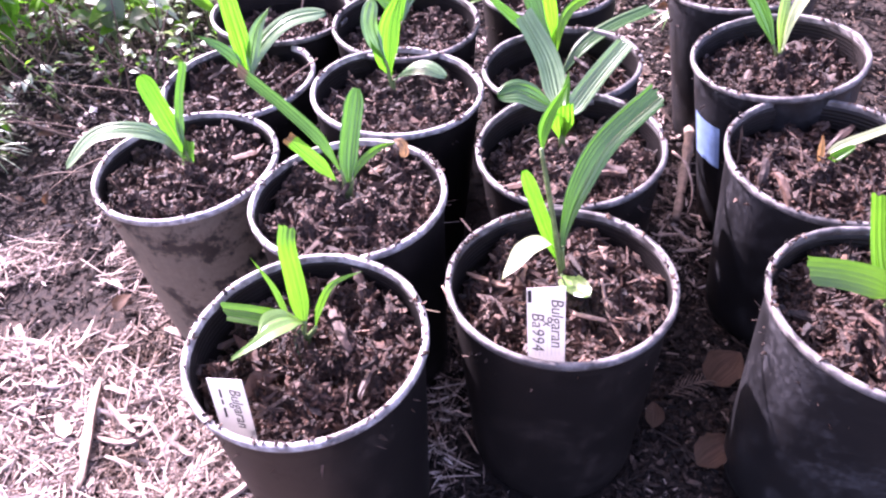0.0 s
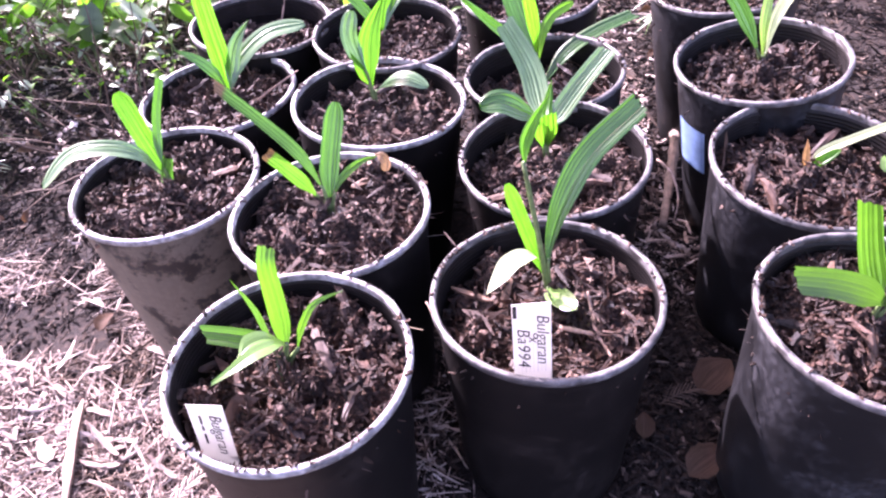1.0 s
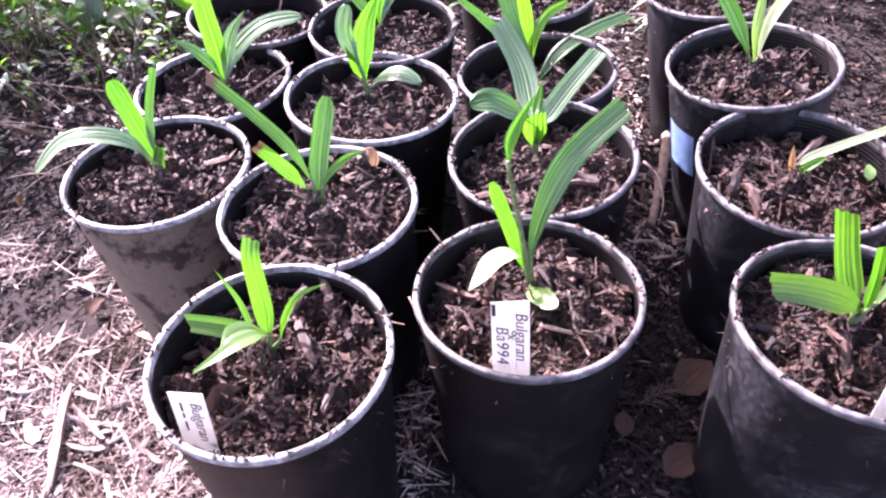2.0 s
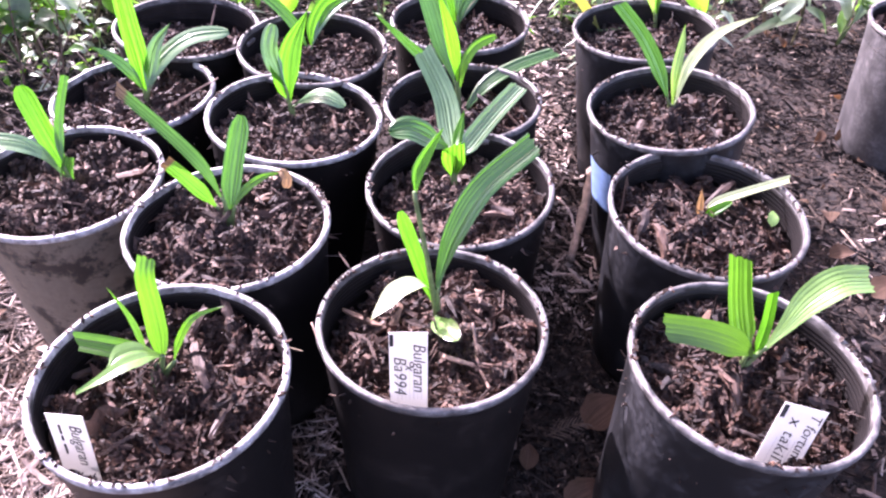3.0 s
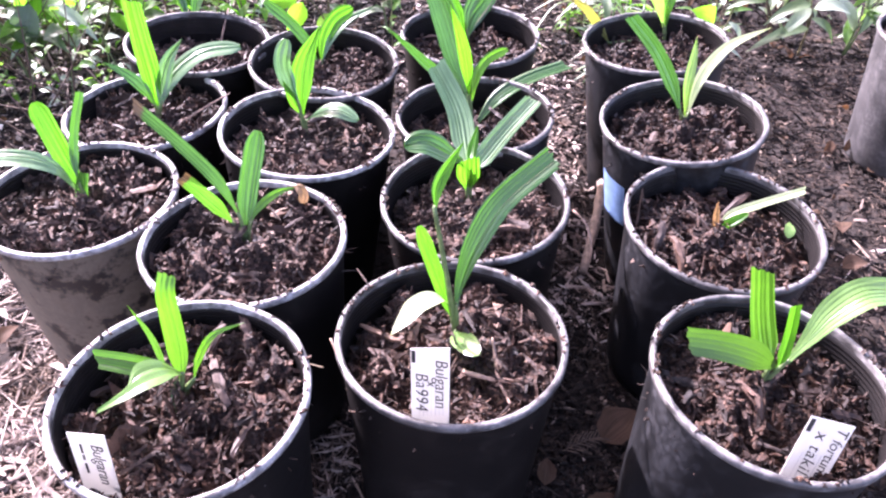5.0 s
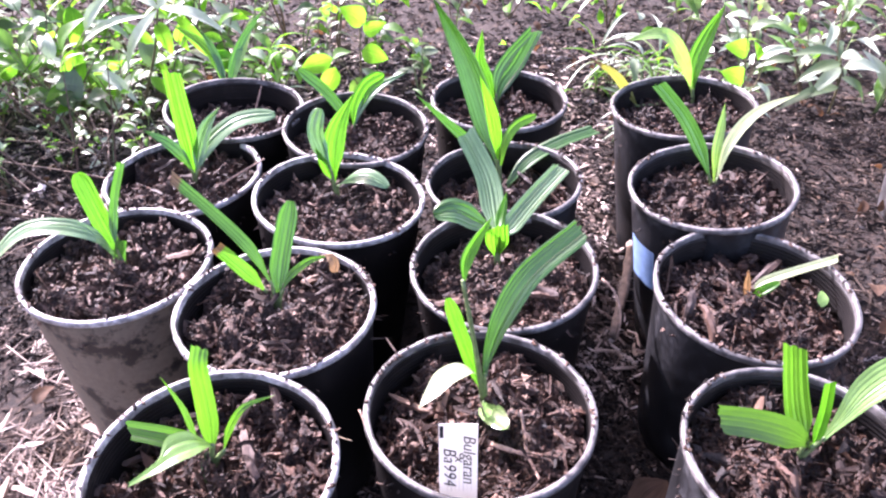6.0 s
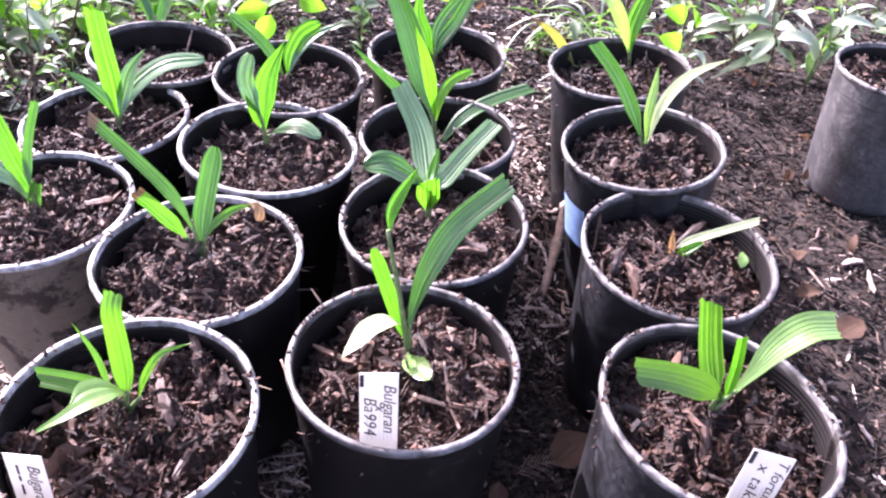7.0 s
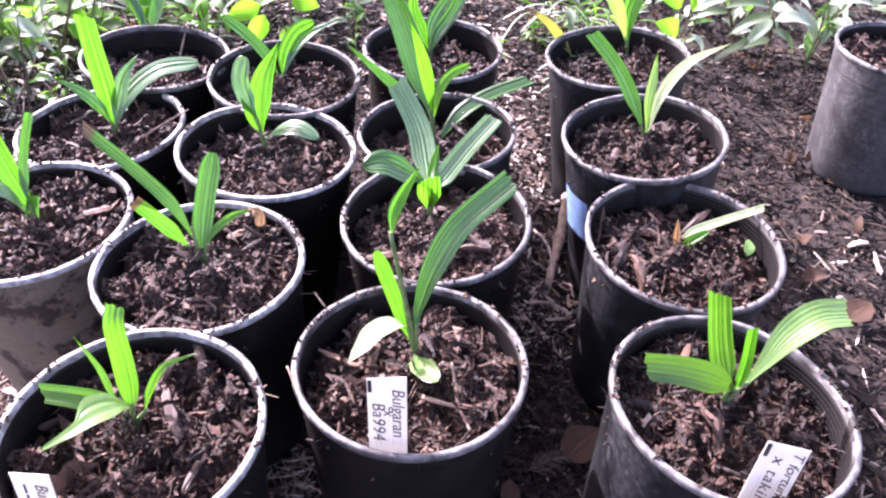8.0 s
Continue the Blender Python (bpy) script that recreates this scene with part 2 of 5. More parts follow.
def leaf_material(name, top, through_colour, share, brown=0.0, rough=0.38, gloss=0.75, stripe_by=0.28):
    m = Nodes(name)
    uv = m.add("ShaderNodeUVMap")
    mp = m.add("ShaderNodeMapping", Scale=(34, 0.9, 1))
    m.link(uv.outputs[0], mp.inputs[0])
    nz = m.add("ShaderNodeTexNoise", Scale=1.0, Detail=4.0, Roughness=0.6)
    m.link(mp.outputs[0], nz.inputs["Vector"])
    stripe = m.ramp(nz.outputs["Fac"], [(0.36, (1 - stripe_by, 1 - stripe_by * 0.85, 1 - stripe_by)), (0.64, (1 + stripe_by * 0.6,) * 3)])
    blot = m.ramp(m.noise(55, 4), [(0.3, (0.85, 0.87, 0.8)), (0.7, (1.1, 1.08, 1.15))])
    vary = m.mix(1.0, stripe, blot, "MULTIPLY")
    col = m.mix(1.0, top, vary, "MULTIPLY")
    thru = m.mix(1.0, through_colour, vary, "MULTIPLY")
    if brown:
        sep = m.add("ShaderNodeSeparateXYZ")
        m.link(uv.outputs[0], sep.inputs[0])
        addn = m.add("ShaderNodeMath")
        addn.operation = "MULTIPLY_ADD"
        m.link(nz.outputs["Fac"], addn.inputs[0])
        addn.inputs[1].default_value = 0.12
        m.link(sep.outputs[1], addn.inputs[2])
        tip = m.ramp(addn.outputs[0], [(1.03 - brown, (0, 0, 0)), (1.05 - brown, (1, 1, 1))])
        col = m.mix(tip, col, (0.12, 0.085, 0.045))
        thru = m.mix(tip, thru, (0.09, 0.055, 0.02))
    m.link(col, m.bsdf.inputs["Base Color"])
    m.bsdf.inputs["Roughness"].default_value = rough
    m.bsdf.inputs["Specular IOR Level"].default_value = gloss
    tr = m.add("ShaderNodeBsdfTranslucent")
    m.link(thru, tr.inputs["Color"])
    mx = m.add("ShaderNodeMixShader", Fac=share)
    m.link(m.bsdf.outputs[0], mx.inputs[1])
    m.link(tr.outputs[0], mx.inputs[2])
    m.link(mx.outputs[0], m.tree.nodes["Material Output"].inputs["Surface"])
    m.bump(nz.outputs["Fac"], 0.25, 0.0006)
    return m.mat


LEAF = {
    "leaf": leaf_material("palm_leaf", (0.038, 0.108, 0.024), (0.070, 0.26, 0.016), 0.34, 0.0, 0.30, 0.9, 0.40),
    # brighter, yellower copy: the backlit glow is put into its colours
    "bright": leaf_material("backlit_palm_leaf", (0.062, 0.190, 0.012), (0.105, 0.385, 0.008), 0.55, 0.0, 0.38, 0.6, 0.68),
    # paler copy for leaves whose top face catches the sun
    "pale": leaf_material("sunlit_pale_leaf", (0.175, 0.31, 0.085), (0.25, 0.49, 0.055), 0.42, 0.0, 0.26, 0.9, 0.34),
    # between leaf and bright, with some backlight painted into its colours
    "mid": leaf_material("half_backlit_leaf", (0.062, 0.150, 0.018), (0.105, 0.33, 0.008), 0.50, 0.02, 0.33, 0.8, 0.45),
    # greyer, lighter green: the sky's sheen is painted into the leaf
    "silver": leaf_material("sheen_palm_leaf", (0.140, 0.235, 0.115), (0.11, 0.29, 0.05), 0.32, 0.0, 0.27, 0.95, 0.45),
    "husk": leaf_material("papery_dead_husk", (0.30, 0.19, 0.11), (0.34, 0.19, 0.07), 0.35, 0.0, 0.6, 0.3, 0.3),
    # pale leaves with the white of direct sun put into their colour
    "cream": leaf_material("sunlit_cream_leaf", (0.58, 0.64, 0.36), (0.52, 0.66, 0.24), 0.42, 0.0, 0.34),
    "brown": leaf_material("browned_palm_leaf", (0.045, 0.118, 0.024), (0.085, 0.28, 0.02), 0.40, 0.035, 0.36, 0.7, 0.40),
    "olive": leaf_material("old_palm_leaf", (0.045, 0.104, 0.016), (0.072, 0.205, 0.011), 0.42, 0.025, 0.36, 0.6, 0.30),
    "brown2": leaf_material("ragged_palm_leaf", (0.048, 0.128, 0.020), (0.085, 0.29, 0.012), 0.50, 0.07, 0.36, 0.6, 0.40),
    "dead": leaf_material("withered_leaf", (0.26, 0.25, 0.055), (0.30, 0.31, 0.035), 0.45, 0.14, 0.5),
}
WEED = {
    "light": leaf_material("light_weed_leaf", (0.10, 0.25, 0.026), (0.185, 0.52, 0.018), 0.64, 0.0, 0.5, 0.2, 0.3),
    "mid": leaf_material("weed_leaf", (0.085, 0.18, 0.045), (0.20, 0.42, 0.04), 0.45, 0.0, 0.45, 0.4, 0.15),
    "grey": leaf_material("silvery_weed_leaf", (0.36, 0.42, 0.31), (0.26, 0.36, 0.13), 0.30, 0.0, 0.30),
    "dull": leaf_material("dull_weed_leaf", (0.085, 0.125, 0.060), (0.10, 0.20, 0.045), 0.32, 0.0, 0.42, 0.6, 0.2),
    "dry": leaf_material("dry_leaf", (0.082, 0.048, 0.032), (0.14, 0.066, 0.028), 0.3, 0.0, 0.75, 0.2, 0.4),
}


def plain(name, colour, rough=0.6, scale=80.0, spread=0.15):
    m = Nodes(name)
    shade = m.ramp(m.noise(scale, 4), [(0.3, tuple(c * (1 - spread) for c in colour)), (0.7, tuple(min(1, c * (1 + spread)) for c in colour))])
    m.link(shade, m.bsdf.inputs["Base Color"])
    m.bsdf.inputs["Roughness"].default_value = rough
    m.bump(m.noise(scale * 4, 3), 0.15, 0.0006)
    return m.mat


def label_material():
    m = Nodes("white_label_plastic")
    shade = m.ramp(m.noise(60, 4), [(0.3, (0.58, 0.57, 0.54)), (0.7, (0.68, 0.67, 0.65))])
    m.link(shade, m.bsdf.inputs["Base Color"])
    m.bsdf.inputs["Roughness"].default_value = 0.45
    tr = m.add("ShaderNodeBsdfTranslucent", Color=(0.85, 0.84, 0.80, 1))
    mx = m.add("ShaderNodeMixShader", Fac=0.35)
    m.link(m.bsdf.outputs[0], mx.inputs[1])
    m.link(tr.outputs[0], mx.inputs[2])
    m.link(mx.outputs[0], m.tree.nodes["Material Output"].inputs["Surface"])
    return m.mat


LABEL = label_material()
INK = plain("black_marker_ink", (0.02, 0.02, 0.022), 0.5)
BARINK = plain("faded_print", (0.50, 0.50, 0.50), 0.5)
STICKER = plain("blue_sticker_paper", (0.24, 0.38, 0.62), 0.55, 60, 0.2)
OLIVESTEM = plain("olive_stem", (0.12, 0.105, 0.050), 0.6, 120, 0.4)
STEM = plain("green_stem", (0.10, 0.15, 0.05), 0.5, 120, 0.35)
BROWNSTEM = plain("brown_stem", (0.12, 0.085, 0.05), 0.7, 120, 0.3)
TWIG = plain("dark_dead_twig", (0.085, 0.058, 0.042), 0.85, 90, 0.5)
STICK = plain("weathered_wood", (0.22, 0.165, 0.13), 0.85, 90, 0.45)
PALESPRIG = plain("dead_sprig", (0.42, 0.35, 0.29), 0.7, 150, 0.3)
ROOT = plain("dry_root", (0.30, 0.20, 0.15), 0.85, 200, 0.4)

# ---- pots: rim centre, lean of the axis, rim radius, drop of the soil ----
POTS = [
    ("A", -0.1439, 0.4081, 0.2500, 0.004, -0.024, 0.0988, 0.036),
    ("C", 0.0665, 0.4810, 0.2312, 0.018, 0.022, 0.1002, 0.034),
    ("T", 0.3247, 0.4212, 0.2382, 0.081, 0.016, 0.1007, 0.034),
    ("L", -0.3157, 0.6876, 0.2341, -0.012, -0.004, 0.1011, 0.027),
    ("B", -0.1292, 0.6017, 0.2431, -0.012, 0.010, 0.0987, 0.027),
    ("M1", 0.0989, 0.6807, 0.2301, -0.016, -0.045, 0.1003, 0.040),
    ("M2", 0.1101, 0.8622, 0.2261, -0.045, 0.015, 0.0981, 0.045),
    ("M3", 0.1162, 1.0708, 0.2356, 0.004, -0.011, 0.1001, 0.045),
    ("D1", -0.2992, 0.8830, 0.2234, -0.025, 0.009, 0.0992, 0.030),
    ("D2", -0.0904, 0.8134, 0.2348, 0.074, 0.002, 0.1027, 0.034),
    ("E2", -0.0859, 0.9850, 0.2366, 0.038, -0.034, 0.1003, 0.038),
    ("D3", -0.2675, 1.0511, 0.2345, 0.068, 0.007, 0.0999, 0.045),
    ("R2", 0.3522, 0.6366, 0.2290, 0.018, -0.049, 0.1019, 0.032),
    ("R3", 0.3551, 0.8185, 0.2438, -0.091, 0.001, 0.0976, 0.034),
    ("R4", 0.3750, 1.0340, 0.2412, -0.071, 0.017, 0.1012, 0.038),
    ("S", 0.840, 1.088, 0.222, 0.0, 0.0, 0.104, 0.030),
]
NEAR = "ACT"
MUDDY = "L"
# slope of the soil where it is heaped to one side
HEAPED = {"A": (0.085, 0.02), "C": (0.075, 0.02), "M1": (0.05, 0.0), "T": (0.04, 0.085), "B": (0.03, 0.06)}
DUSTY = "SRT"
# pots whose bark is drier on top and further lightened for haze
HAZY_DRY = ("B", "L", "M1", "E2", "D2", "D3")
# pots whose bark is darker and redder
DARK_REDDISH = ("T", "R2", "R3", "R4")


def footprint(px, py, pz, ax, ay):
    """Where the pot's axis meets the ground."""
    return px - ax * pz, py - ay * pz


# ---- ground ----
def ground_height(x, y):
    z = 0.012 * noise.noise((x * 3.1, y * 3.1, 0.3)) + 0.006 * noise.noise((x * 11, y * 11, 4.0)) + 0.003 * noise.noise((x * 37, y * 37, 9.0))
    near = 1.0
    for key, px, py, pz, ax, ay, r, drop in POTS:
        fx, fy = footprint(px, py, pz, ax, ay)
        q = math.hypot(x - fx, y - fy)
        if q < 0.13:
            near = min(near, max(0.0, (q - 0.08) / 0.05))
    return z * near + (1 - near) * -0.001


def steps(lo, hi, fine, far):
    inner = list(np.arange(lo, hi, fine))
    out, s, x = [], fine, hi
    while x < far:
        out.append(x)
        s *= 1.5
        x += s
    low, s, x = [], fine, lo
    while x > -far:
        s *= 1.5
        x -= s
        low.append(x)
    return low[::-1] + inner + out + [far]


xs, ys = steps(-1.3, 1.5, 0.016, 600), steps(-0.2, 2.8, 0.016, 600)
gv = [(x, y, ground_height(x, y) if -2 < x < 2.5 and -1 < y < 4 else 0.0) for y in ys for x in xs]
gf = [(j * len(xs) + i, j * len(xs) + i + 1, (j + 1) * len(xs) + i + 1, (j + 1) * len(xs) + i) for j in range(len(ys) - 1) for i in range(len(xs) - 1)]
ground = tagged(build("ground", gv, gf, EARTH), "dark earth covered with wood mulch", "ground", kind="structure")


def ground_points(n, x0, x1, y0, y1, patchy=False):
    """Places on the ground outside the pots; patchy: with bare gaps that widen towards the weeds."""
    out = []
    feet = [(*footprint(px, py, pz, ax, ay), 0.084) for key, px, py, pz, ax, ay, r, drop in POTS]
    while len(out) < n:
        x, y = RNG.uniform(x0, x1), RNG.uniform(y0, y1)
        edge = min(x - x0, x1 - x, y - y0, y1 - y) / (0.22 * min(x1 - x0, y1 - y0))
        edge += 0.9 * noise.noise((x * 2.3, y * 2.3, 5.0)) * (edge < 1.6)
        if patchy and x < 0.1 and RNG.uniform() > 1.0 + 1.8 * noise.noise((x * 8, y * 8, 2.0)) + 1.2 * noise.noise((x * 21, y * 21, 6.0)) - 3.2 * max(0.0, y - 0.54):
            edge = -1
        if RNG.uniform() < edge and all((x - a) ** 2 + (y - b) ** 2 > c * c for a, b, c in feet):
            out.append((x, y, ground_height(x, y)))
    return np.array(out)


def lognormal(lo, hi, n):
    return np.clip(lo * np.exp(np.abs(RNG.normal(0, 0.55, n))), lo, hi)


def scatter(name, material, label, fields):
    allv, allf, at = [], [], 0
    for n, x0, x1, y0, y1, lo, hi, w in fields:
        pts = ground_points(n, x0, x1, y0, y1, material is MULCH and y1 < 1.0)
        pts[:, 2] += RNG.uniform(0.0, 0.009, n)
        v, f = flakes(pts, lognormal(lo, hi, n), lognormal(w * 0.4, w * 3.0, n), RNG.uniform(0.0008, 0.003, n), 14, 28, 0.07, hi < 0.025)
        allv.append(v)
        allf.append(f + at)
        at += len(v)
    tagged(build(name, np.concatenate(allv), np.concatenate(allf), material, smooth=False), label, "mulch", kind="stuff")


scatter("wood_mulch", MULCH, "loose pale shredded wood mulch lying over the earth",
        [(1400, -2.6, 0.0, -1.2, 0.80, 0.018, 0.06, 0.0045), (5500, -1.35, 0.02, -0.15, 0.67, 0.018, 0.07, 0.0028), (13000, -1.0, -0.02, 0.05, 0.66, 0.006, 0.024, 0.0026), (9500, -0.9, -0.06, 0.12, 0.61, 0.004, 0.014, 0.0026), (1000, -0.85, -0.33, 0.50, 0.98, 0.010, 0.05, 0.0030),
         (1500, 0.17, 0.31, 0.65, 1.6, 0.012, 0.04, 0.004), (450, 0.42, 0.95, 0.35, 1.0, 0.010, 0.04, 0.0035), (1500, -1.2, 0.0, 1.22, 2.0, 0.010, 0.036, 0.006), (1600, -0.45, 0.6, 1.1, 1.9, 0.010, 0.036, 0.005), (700, -1.05, -0.42, 1.0, 1.45, 0.010, 0.040, 0.008)])
# laid where the ground is shaded, with that shade in its colour
scatter("shade_toned_mulch", DARKMULCH, "composted bark mulch with fine pale shreds, darkened for shade",
        [(6000, -0.20, 1.35, -0.1, 1.5, 0.008, 0.034, 0.003), (9000, -1.3, -0.30, 0.66, 1.5, 0.006, 0.03, 0.003), (7000, -0.10, 0.45, 0.2, 0.8, 0.004, 0.016, 0.003), (10000, -1.9, 2.1, 0.75, 2.7, 0.010, 0.045, 0.004), (5500, 0.35, 1.3, 0.35, 1.55, 0.005, 0.022, 0.003),
         (5500, -0.20, 0.9, 1.0, 1.95, 0.006, 0.026, 0.0035), (7000, -1.2, 1.9, 1.35, 2.9, 0.008, 0.035, 0.0045), (1600, -3.2, 3.4, -1.6, 4.6, 0.014, 0.055, 0.008), (2600, -2.4, 2.6, -1.0, 3.6, 0.010, 0.045, 0.005)])

# fine needles and fibres among the mulch
np_pts = ground_points(5500, -0.9, 0.0, 0.10, 0.95, True)
n = len(np_pts)
np_pts[:, 2] += RNG.uniform(0.004, 0.013, n)
v, f = flakes(np_pts, RNG.uniform(0.02, 0.07, n), RNG.uniform(0.0006, 0.0016, n), RNG.uniform(0.0005, 0.0012, n), 9, 40)
tagged(build("dry_needles", v, f, MULCH, smooth=False), "thin dry needles and fibres scattered over mulch", "litter", kind="stuff")


scatter("fine_litter", DARKMULCH, "thin needles and fibres over compost, darkened for shade", [(3000, 0.0, 1.2, 0.12, 1.6, 0.02, 0.06, 0.0012)])


# ---- pots ----
def piece_mesh(length, width, thick, seed, material, name):
    """One splintered piece of wood or bark, with torn ends."""
    r = random.Random(seed)
    n, verts, faces = 6, [], []
    bend = r.uniform(-0.12, 0.12)
    for i in range(n + 1):
        s = i / n * 2 - 1
        w = width * 0.5 * (1 - 0.45 * abs(s) ** 3) * r.uniform(0.8, 1.15)
        t = thick * 0.5 * (1 - 0.5 * abs(s) ** 3) * r.uniform(0.7, 1.2)
        off = r.uniform(-0.08, 0.08) * width
        z = bend * length * s * s
        for u, k in ((-1, -1), (1, -1), (1, 1), (0.1, 1.5), (-1, 1)):
            verts.append((length * 0.5 * s + r.uniform(-0.07, 0.07) * length * (abs(s) > 0.9), off + u * w, z + k * t))
    for i in range(n):
        for k in range(5):
            a, b = i * 5 + k, i * 5 + (k + 1) % 5
            faces.append((a, b, b + 5, a + 5))
    faces += [(4, 3, 2, 1, 0), tuple(n * 5 + k for k in range(5))]
    ob = build(name, verts, faces, material, smooth=False)
    me = ob.data
    bpy.data.objects.remove(ob)
    return me


def piece_material(name, stops):
    m = Nodes(name)
    info = m.add("ShaderNodeObjectInfo")
    tint = m.ramp(info.outputs["Random"], stops)
    grain = m.ramp(m.noise(120, 6, 0.7, stretch=(0.2, 1, 1)), [(0.3, (0.45, 0.42, 0.4)), (0.7, (1.3, 1.25, 1.2))])
    m.link(m.mix(1.0, tint, grain, "MULTIPLY"), m.bsdf.inputs["Base Color"])
    m.bsdf.inputs["Roughness"].default_value = 0.65
    m.bump(m.noise(160, 5, stretch=(0.25, 1, 1)), 0.7, 0.0015)
    return m.mat


BARKPIECE = piece_material("bark_piece", [(0.0, (0.018, 0.0105, 0.008)), (0.6, (0.046, 0.025, 0.017)), (1.0, (0.088, 0.050, 0.033))])
WOODPIECE = piece_material("wood_piece", [(0.0, (0.09, 0.06, 0.05)), (0.5, (0.22, 0.165, 0.138)), (1.0, (0.45, 0.385, 0.34))])
PIECES = [piece_mesh(0.030, 0.0055, 0.0035, 1, BARKPIECE, "bark_piece"), piece_mesh(0.022, 0.007, 0.003, 2, BARKPIECE, "bark_piece"),
          piece_mesh(0.036, 0.0045, 0.004, 3, BARKPIECE, "bark_piece"), piece_mesh(0.018, 0.008, 0.005, 4, BARKPIECE, "bark_piece"), piece_mesh(0.026, 0.005, 0.004, 5, BARKPIECE, "bark_piece")]
SHREDS = [piece_mesh(0.060, 0.005, 0.003, 11, WOODPIECE, "wood_chip"), piece_mesh(0.045, 0.008, 0.003, 12, WOODPIECE, "wood_chip"),
          piece_mesh(0.080, 0.004, 0.003, 13, WOODPIECE, "wood_chip"), piece_mesh(0.035, 0.010, 0.004, 14, WOODPIECE, "wood_chip"), piece_mesh(0.050, 0.006, 0.004, 15, WOODPIECE, "wood_chip")]
FLATS = [piece_mesh(0.055, 0.012, 0.003, 21, WOODPIECE, "wood_chip"), piece_mesh(0.040, 0.018, 0.003, 22, WOODPIECE, "wood_chip"), piece_mesh(0.080, 0.008, 0.004, 23, WOODPIECE, "wood_chip")]
for x, y, z in ground_points(22, -0.75, -0.18, 0.22, 0.85):
    chip = new("wood_chip", FLATS[int(RNG.integers(3))])
    chip.parent = ground
    sc = RNG.uniform(0.5, 1.0)
    chip.matrix_basis = pose(x, y, z + 0.013, RNG.normal(0, 9), RNG.normal(0, 6), RNG.uniform(0, 360)) @ Matrix.Diagonal((sc, sc, sc, 1))
for x, y, z in np.concatenate([ground_points(150, -0.75, -0.15, 0.2, 0.78, True), ground_points(16, 0.4, 0.95, 0.3, 1.2)]):
    chip = new("wood_chip", SHREDS[int(RNG.integers(len(SHREDS)))])
    chip.parent = ground
    sc = RNG.uniform(0.5, 1.1)
    chip.matrix_basis = pose(x, y, z + 0.011, RNG.normal(0, 18), RNG.normal(0, 8), RNG.uniform(0, 360)) @ Matrix.Diagonal((sc, sc, sc, 1))


def plant_pot(key, px, py, pz, ax, ay, r, drop):
    axis = Vector((ax, ay, 1)).normalized()
    turn = Vector((0, 0, 1)).rotation_difference(axis).to_matrix()
    fx, fy = footprint(px, py, pz, ax, ay)
    h = (Vector((px, py, pz)) - Vector((fx, fy, 0))).length
    wall = PLASTIC_MUD if key in MUDDY else PLASTIC_GREY if key == "S" else PLASTIC_DUST_SHEEN if key[0] in DUSTY else PLASTIC
    label = {"L": "black plastic nursery pot caked with pale dried mud", "S": "dusty grey-black nursery pot standing apart from the rest",
             "R": "black plastic nursery pot with a dusty scuffed wall", "T": "black plastic nursery pot with a scuffed wall tinted for sky sheen"}.get(key[0], "round black plastic nursery pot filled with bark soil")
    pot = empty("plant_pot", (fx, fy, 0.0), label, "plant pot", "palm seedling pots", turn)
    b = r * 0.80
    seed = px * 40 + py * 13
    out = [(b * 0.3, 0.004), (b - 0.006, 0.002), (b - 0.001, 0.006)]
    out += [(b + (r - 0.0045 - b) * s, 0.006 + (h - 0.022) * s) for s in (0.04, 0.2, 0.4, 0.6, 0.8, 0.97)]
    out += [(r - 0.0035, h - 0.012), (r - 0.0040, h - 0.006)]
    ins = [(r - 0.0054, h - 0.006)]
    groove = 0.0012 if key in "TR2R3" else 0.0005
    for i in range(6):
        z = h - 0.008 - 0.0045 * i
        ins += [(r - 0.0060, z), (r - 0.0060 - groove, z - 0.0016), (r - 0.0060 - groove, z - 0.0030), (r - 0.0060, z - 0.0042)]
    ins += [(r - 0.012, h - 0.08), (b * 0.9, 0.02), (b * 0.3, 0.012)]
    v, f = lathe(out, 72, 0.004, seed)
    body = build("pot_wall", v, f, wall, pot)
    v, f = lathe(out[-1:] + ins, 72, 0.004, seed)
    build("inner_wall", v, f, PLASTIC, body, "black grooved inner wall")
    lip = [(r - 0.0056, h - 0.0065), (r - 0.0057, h - 0.0015), (r - 0.0050, h - 0.0002), (r - 0.0040, h + 0.0004), (r - 0.0012, h), (r - 0.0002, h - 0.0012),
           (r, h - 0.004), (r - 0.0004, h - 0.0062), (r - 0.0030, h - 0.0072)]
    v, f = lathe(lip, 180, 0.004, seed)
    for i, p in enumerate(v):
        d = 0.0010 * noise.noise((p[0] * 40, p[1] * 40, seed)) + 0.0002 * noise.noise((p[0] * 130, p[1] * 130, seed))
        v[i] = (p[0] * (1 + d * 6), p[1] * (1 + d * 6), p[2] + d * 0.8)
    # rims that get the brighter, sun-glint colour
    rim_lit = key in ("L", "A", "B", "D1", "D2")
    build("rim", v, f, LIT_RIM if rim_lit else DIM_RIM, body, "worn rim painted pale for sun glint, with bits of soil" if rim_lit else "rim toned dark grey for its light angle, crusted with soil")
    # soil
    inner = r - 0.0085
    top = h - drop
    tiltx, tilty = HEAPED.get(key, tuple(RNG.uniform(-0.03, 0.03, 2)))

    def level(x, y):
        q = math.hypot(x, y) / inner
        return top + tiltx * x + tilty * y + 0.012 * noise.noise((x * 20 + px * 31, y * 20, py * 17)) + 0.020 * noise.noise((x * 48, y * 48 + px * 19, py)) + 0.011 * noise.noise((x * 110, y * 110 + px * 19, py)) + 0.005 * noise.noise((x * 240 + px * 7, y * 240, py * 3)) + 0.004 * (1 - q)

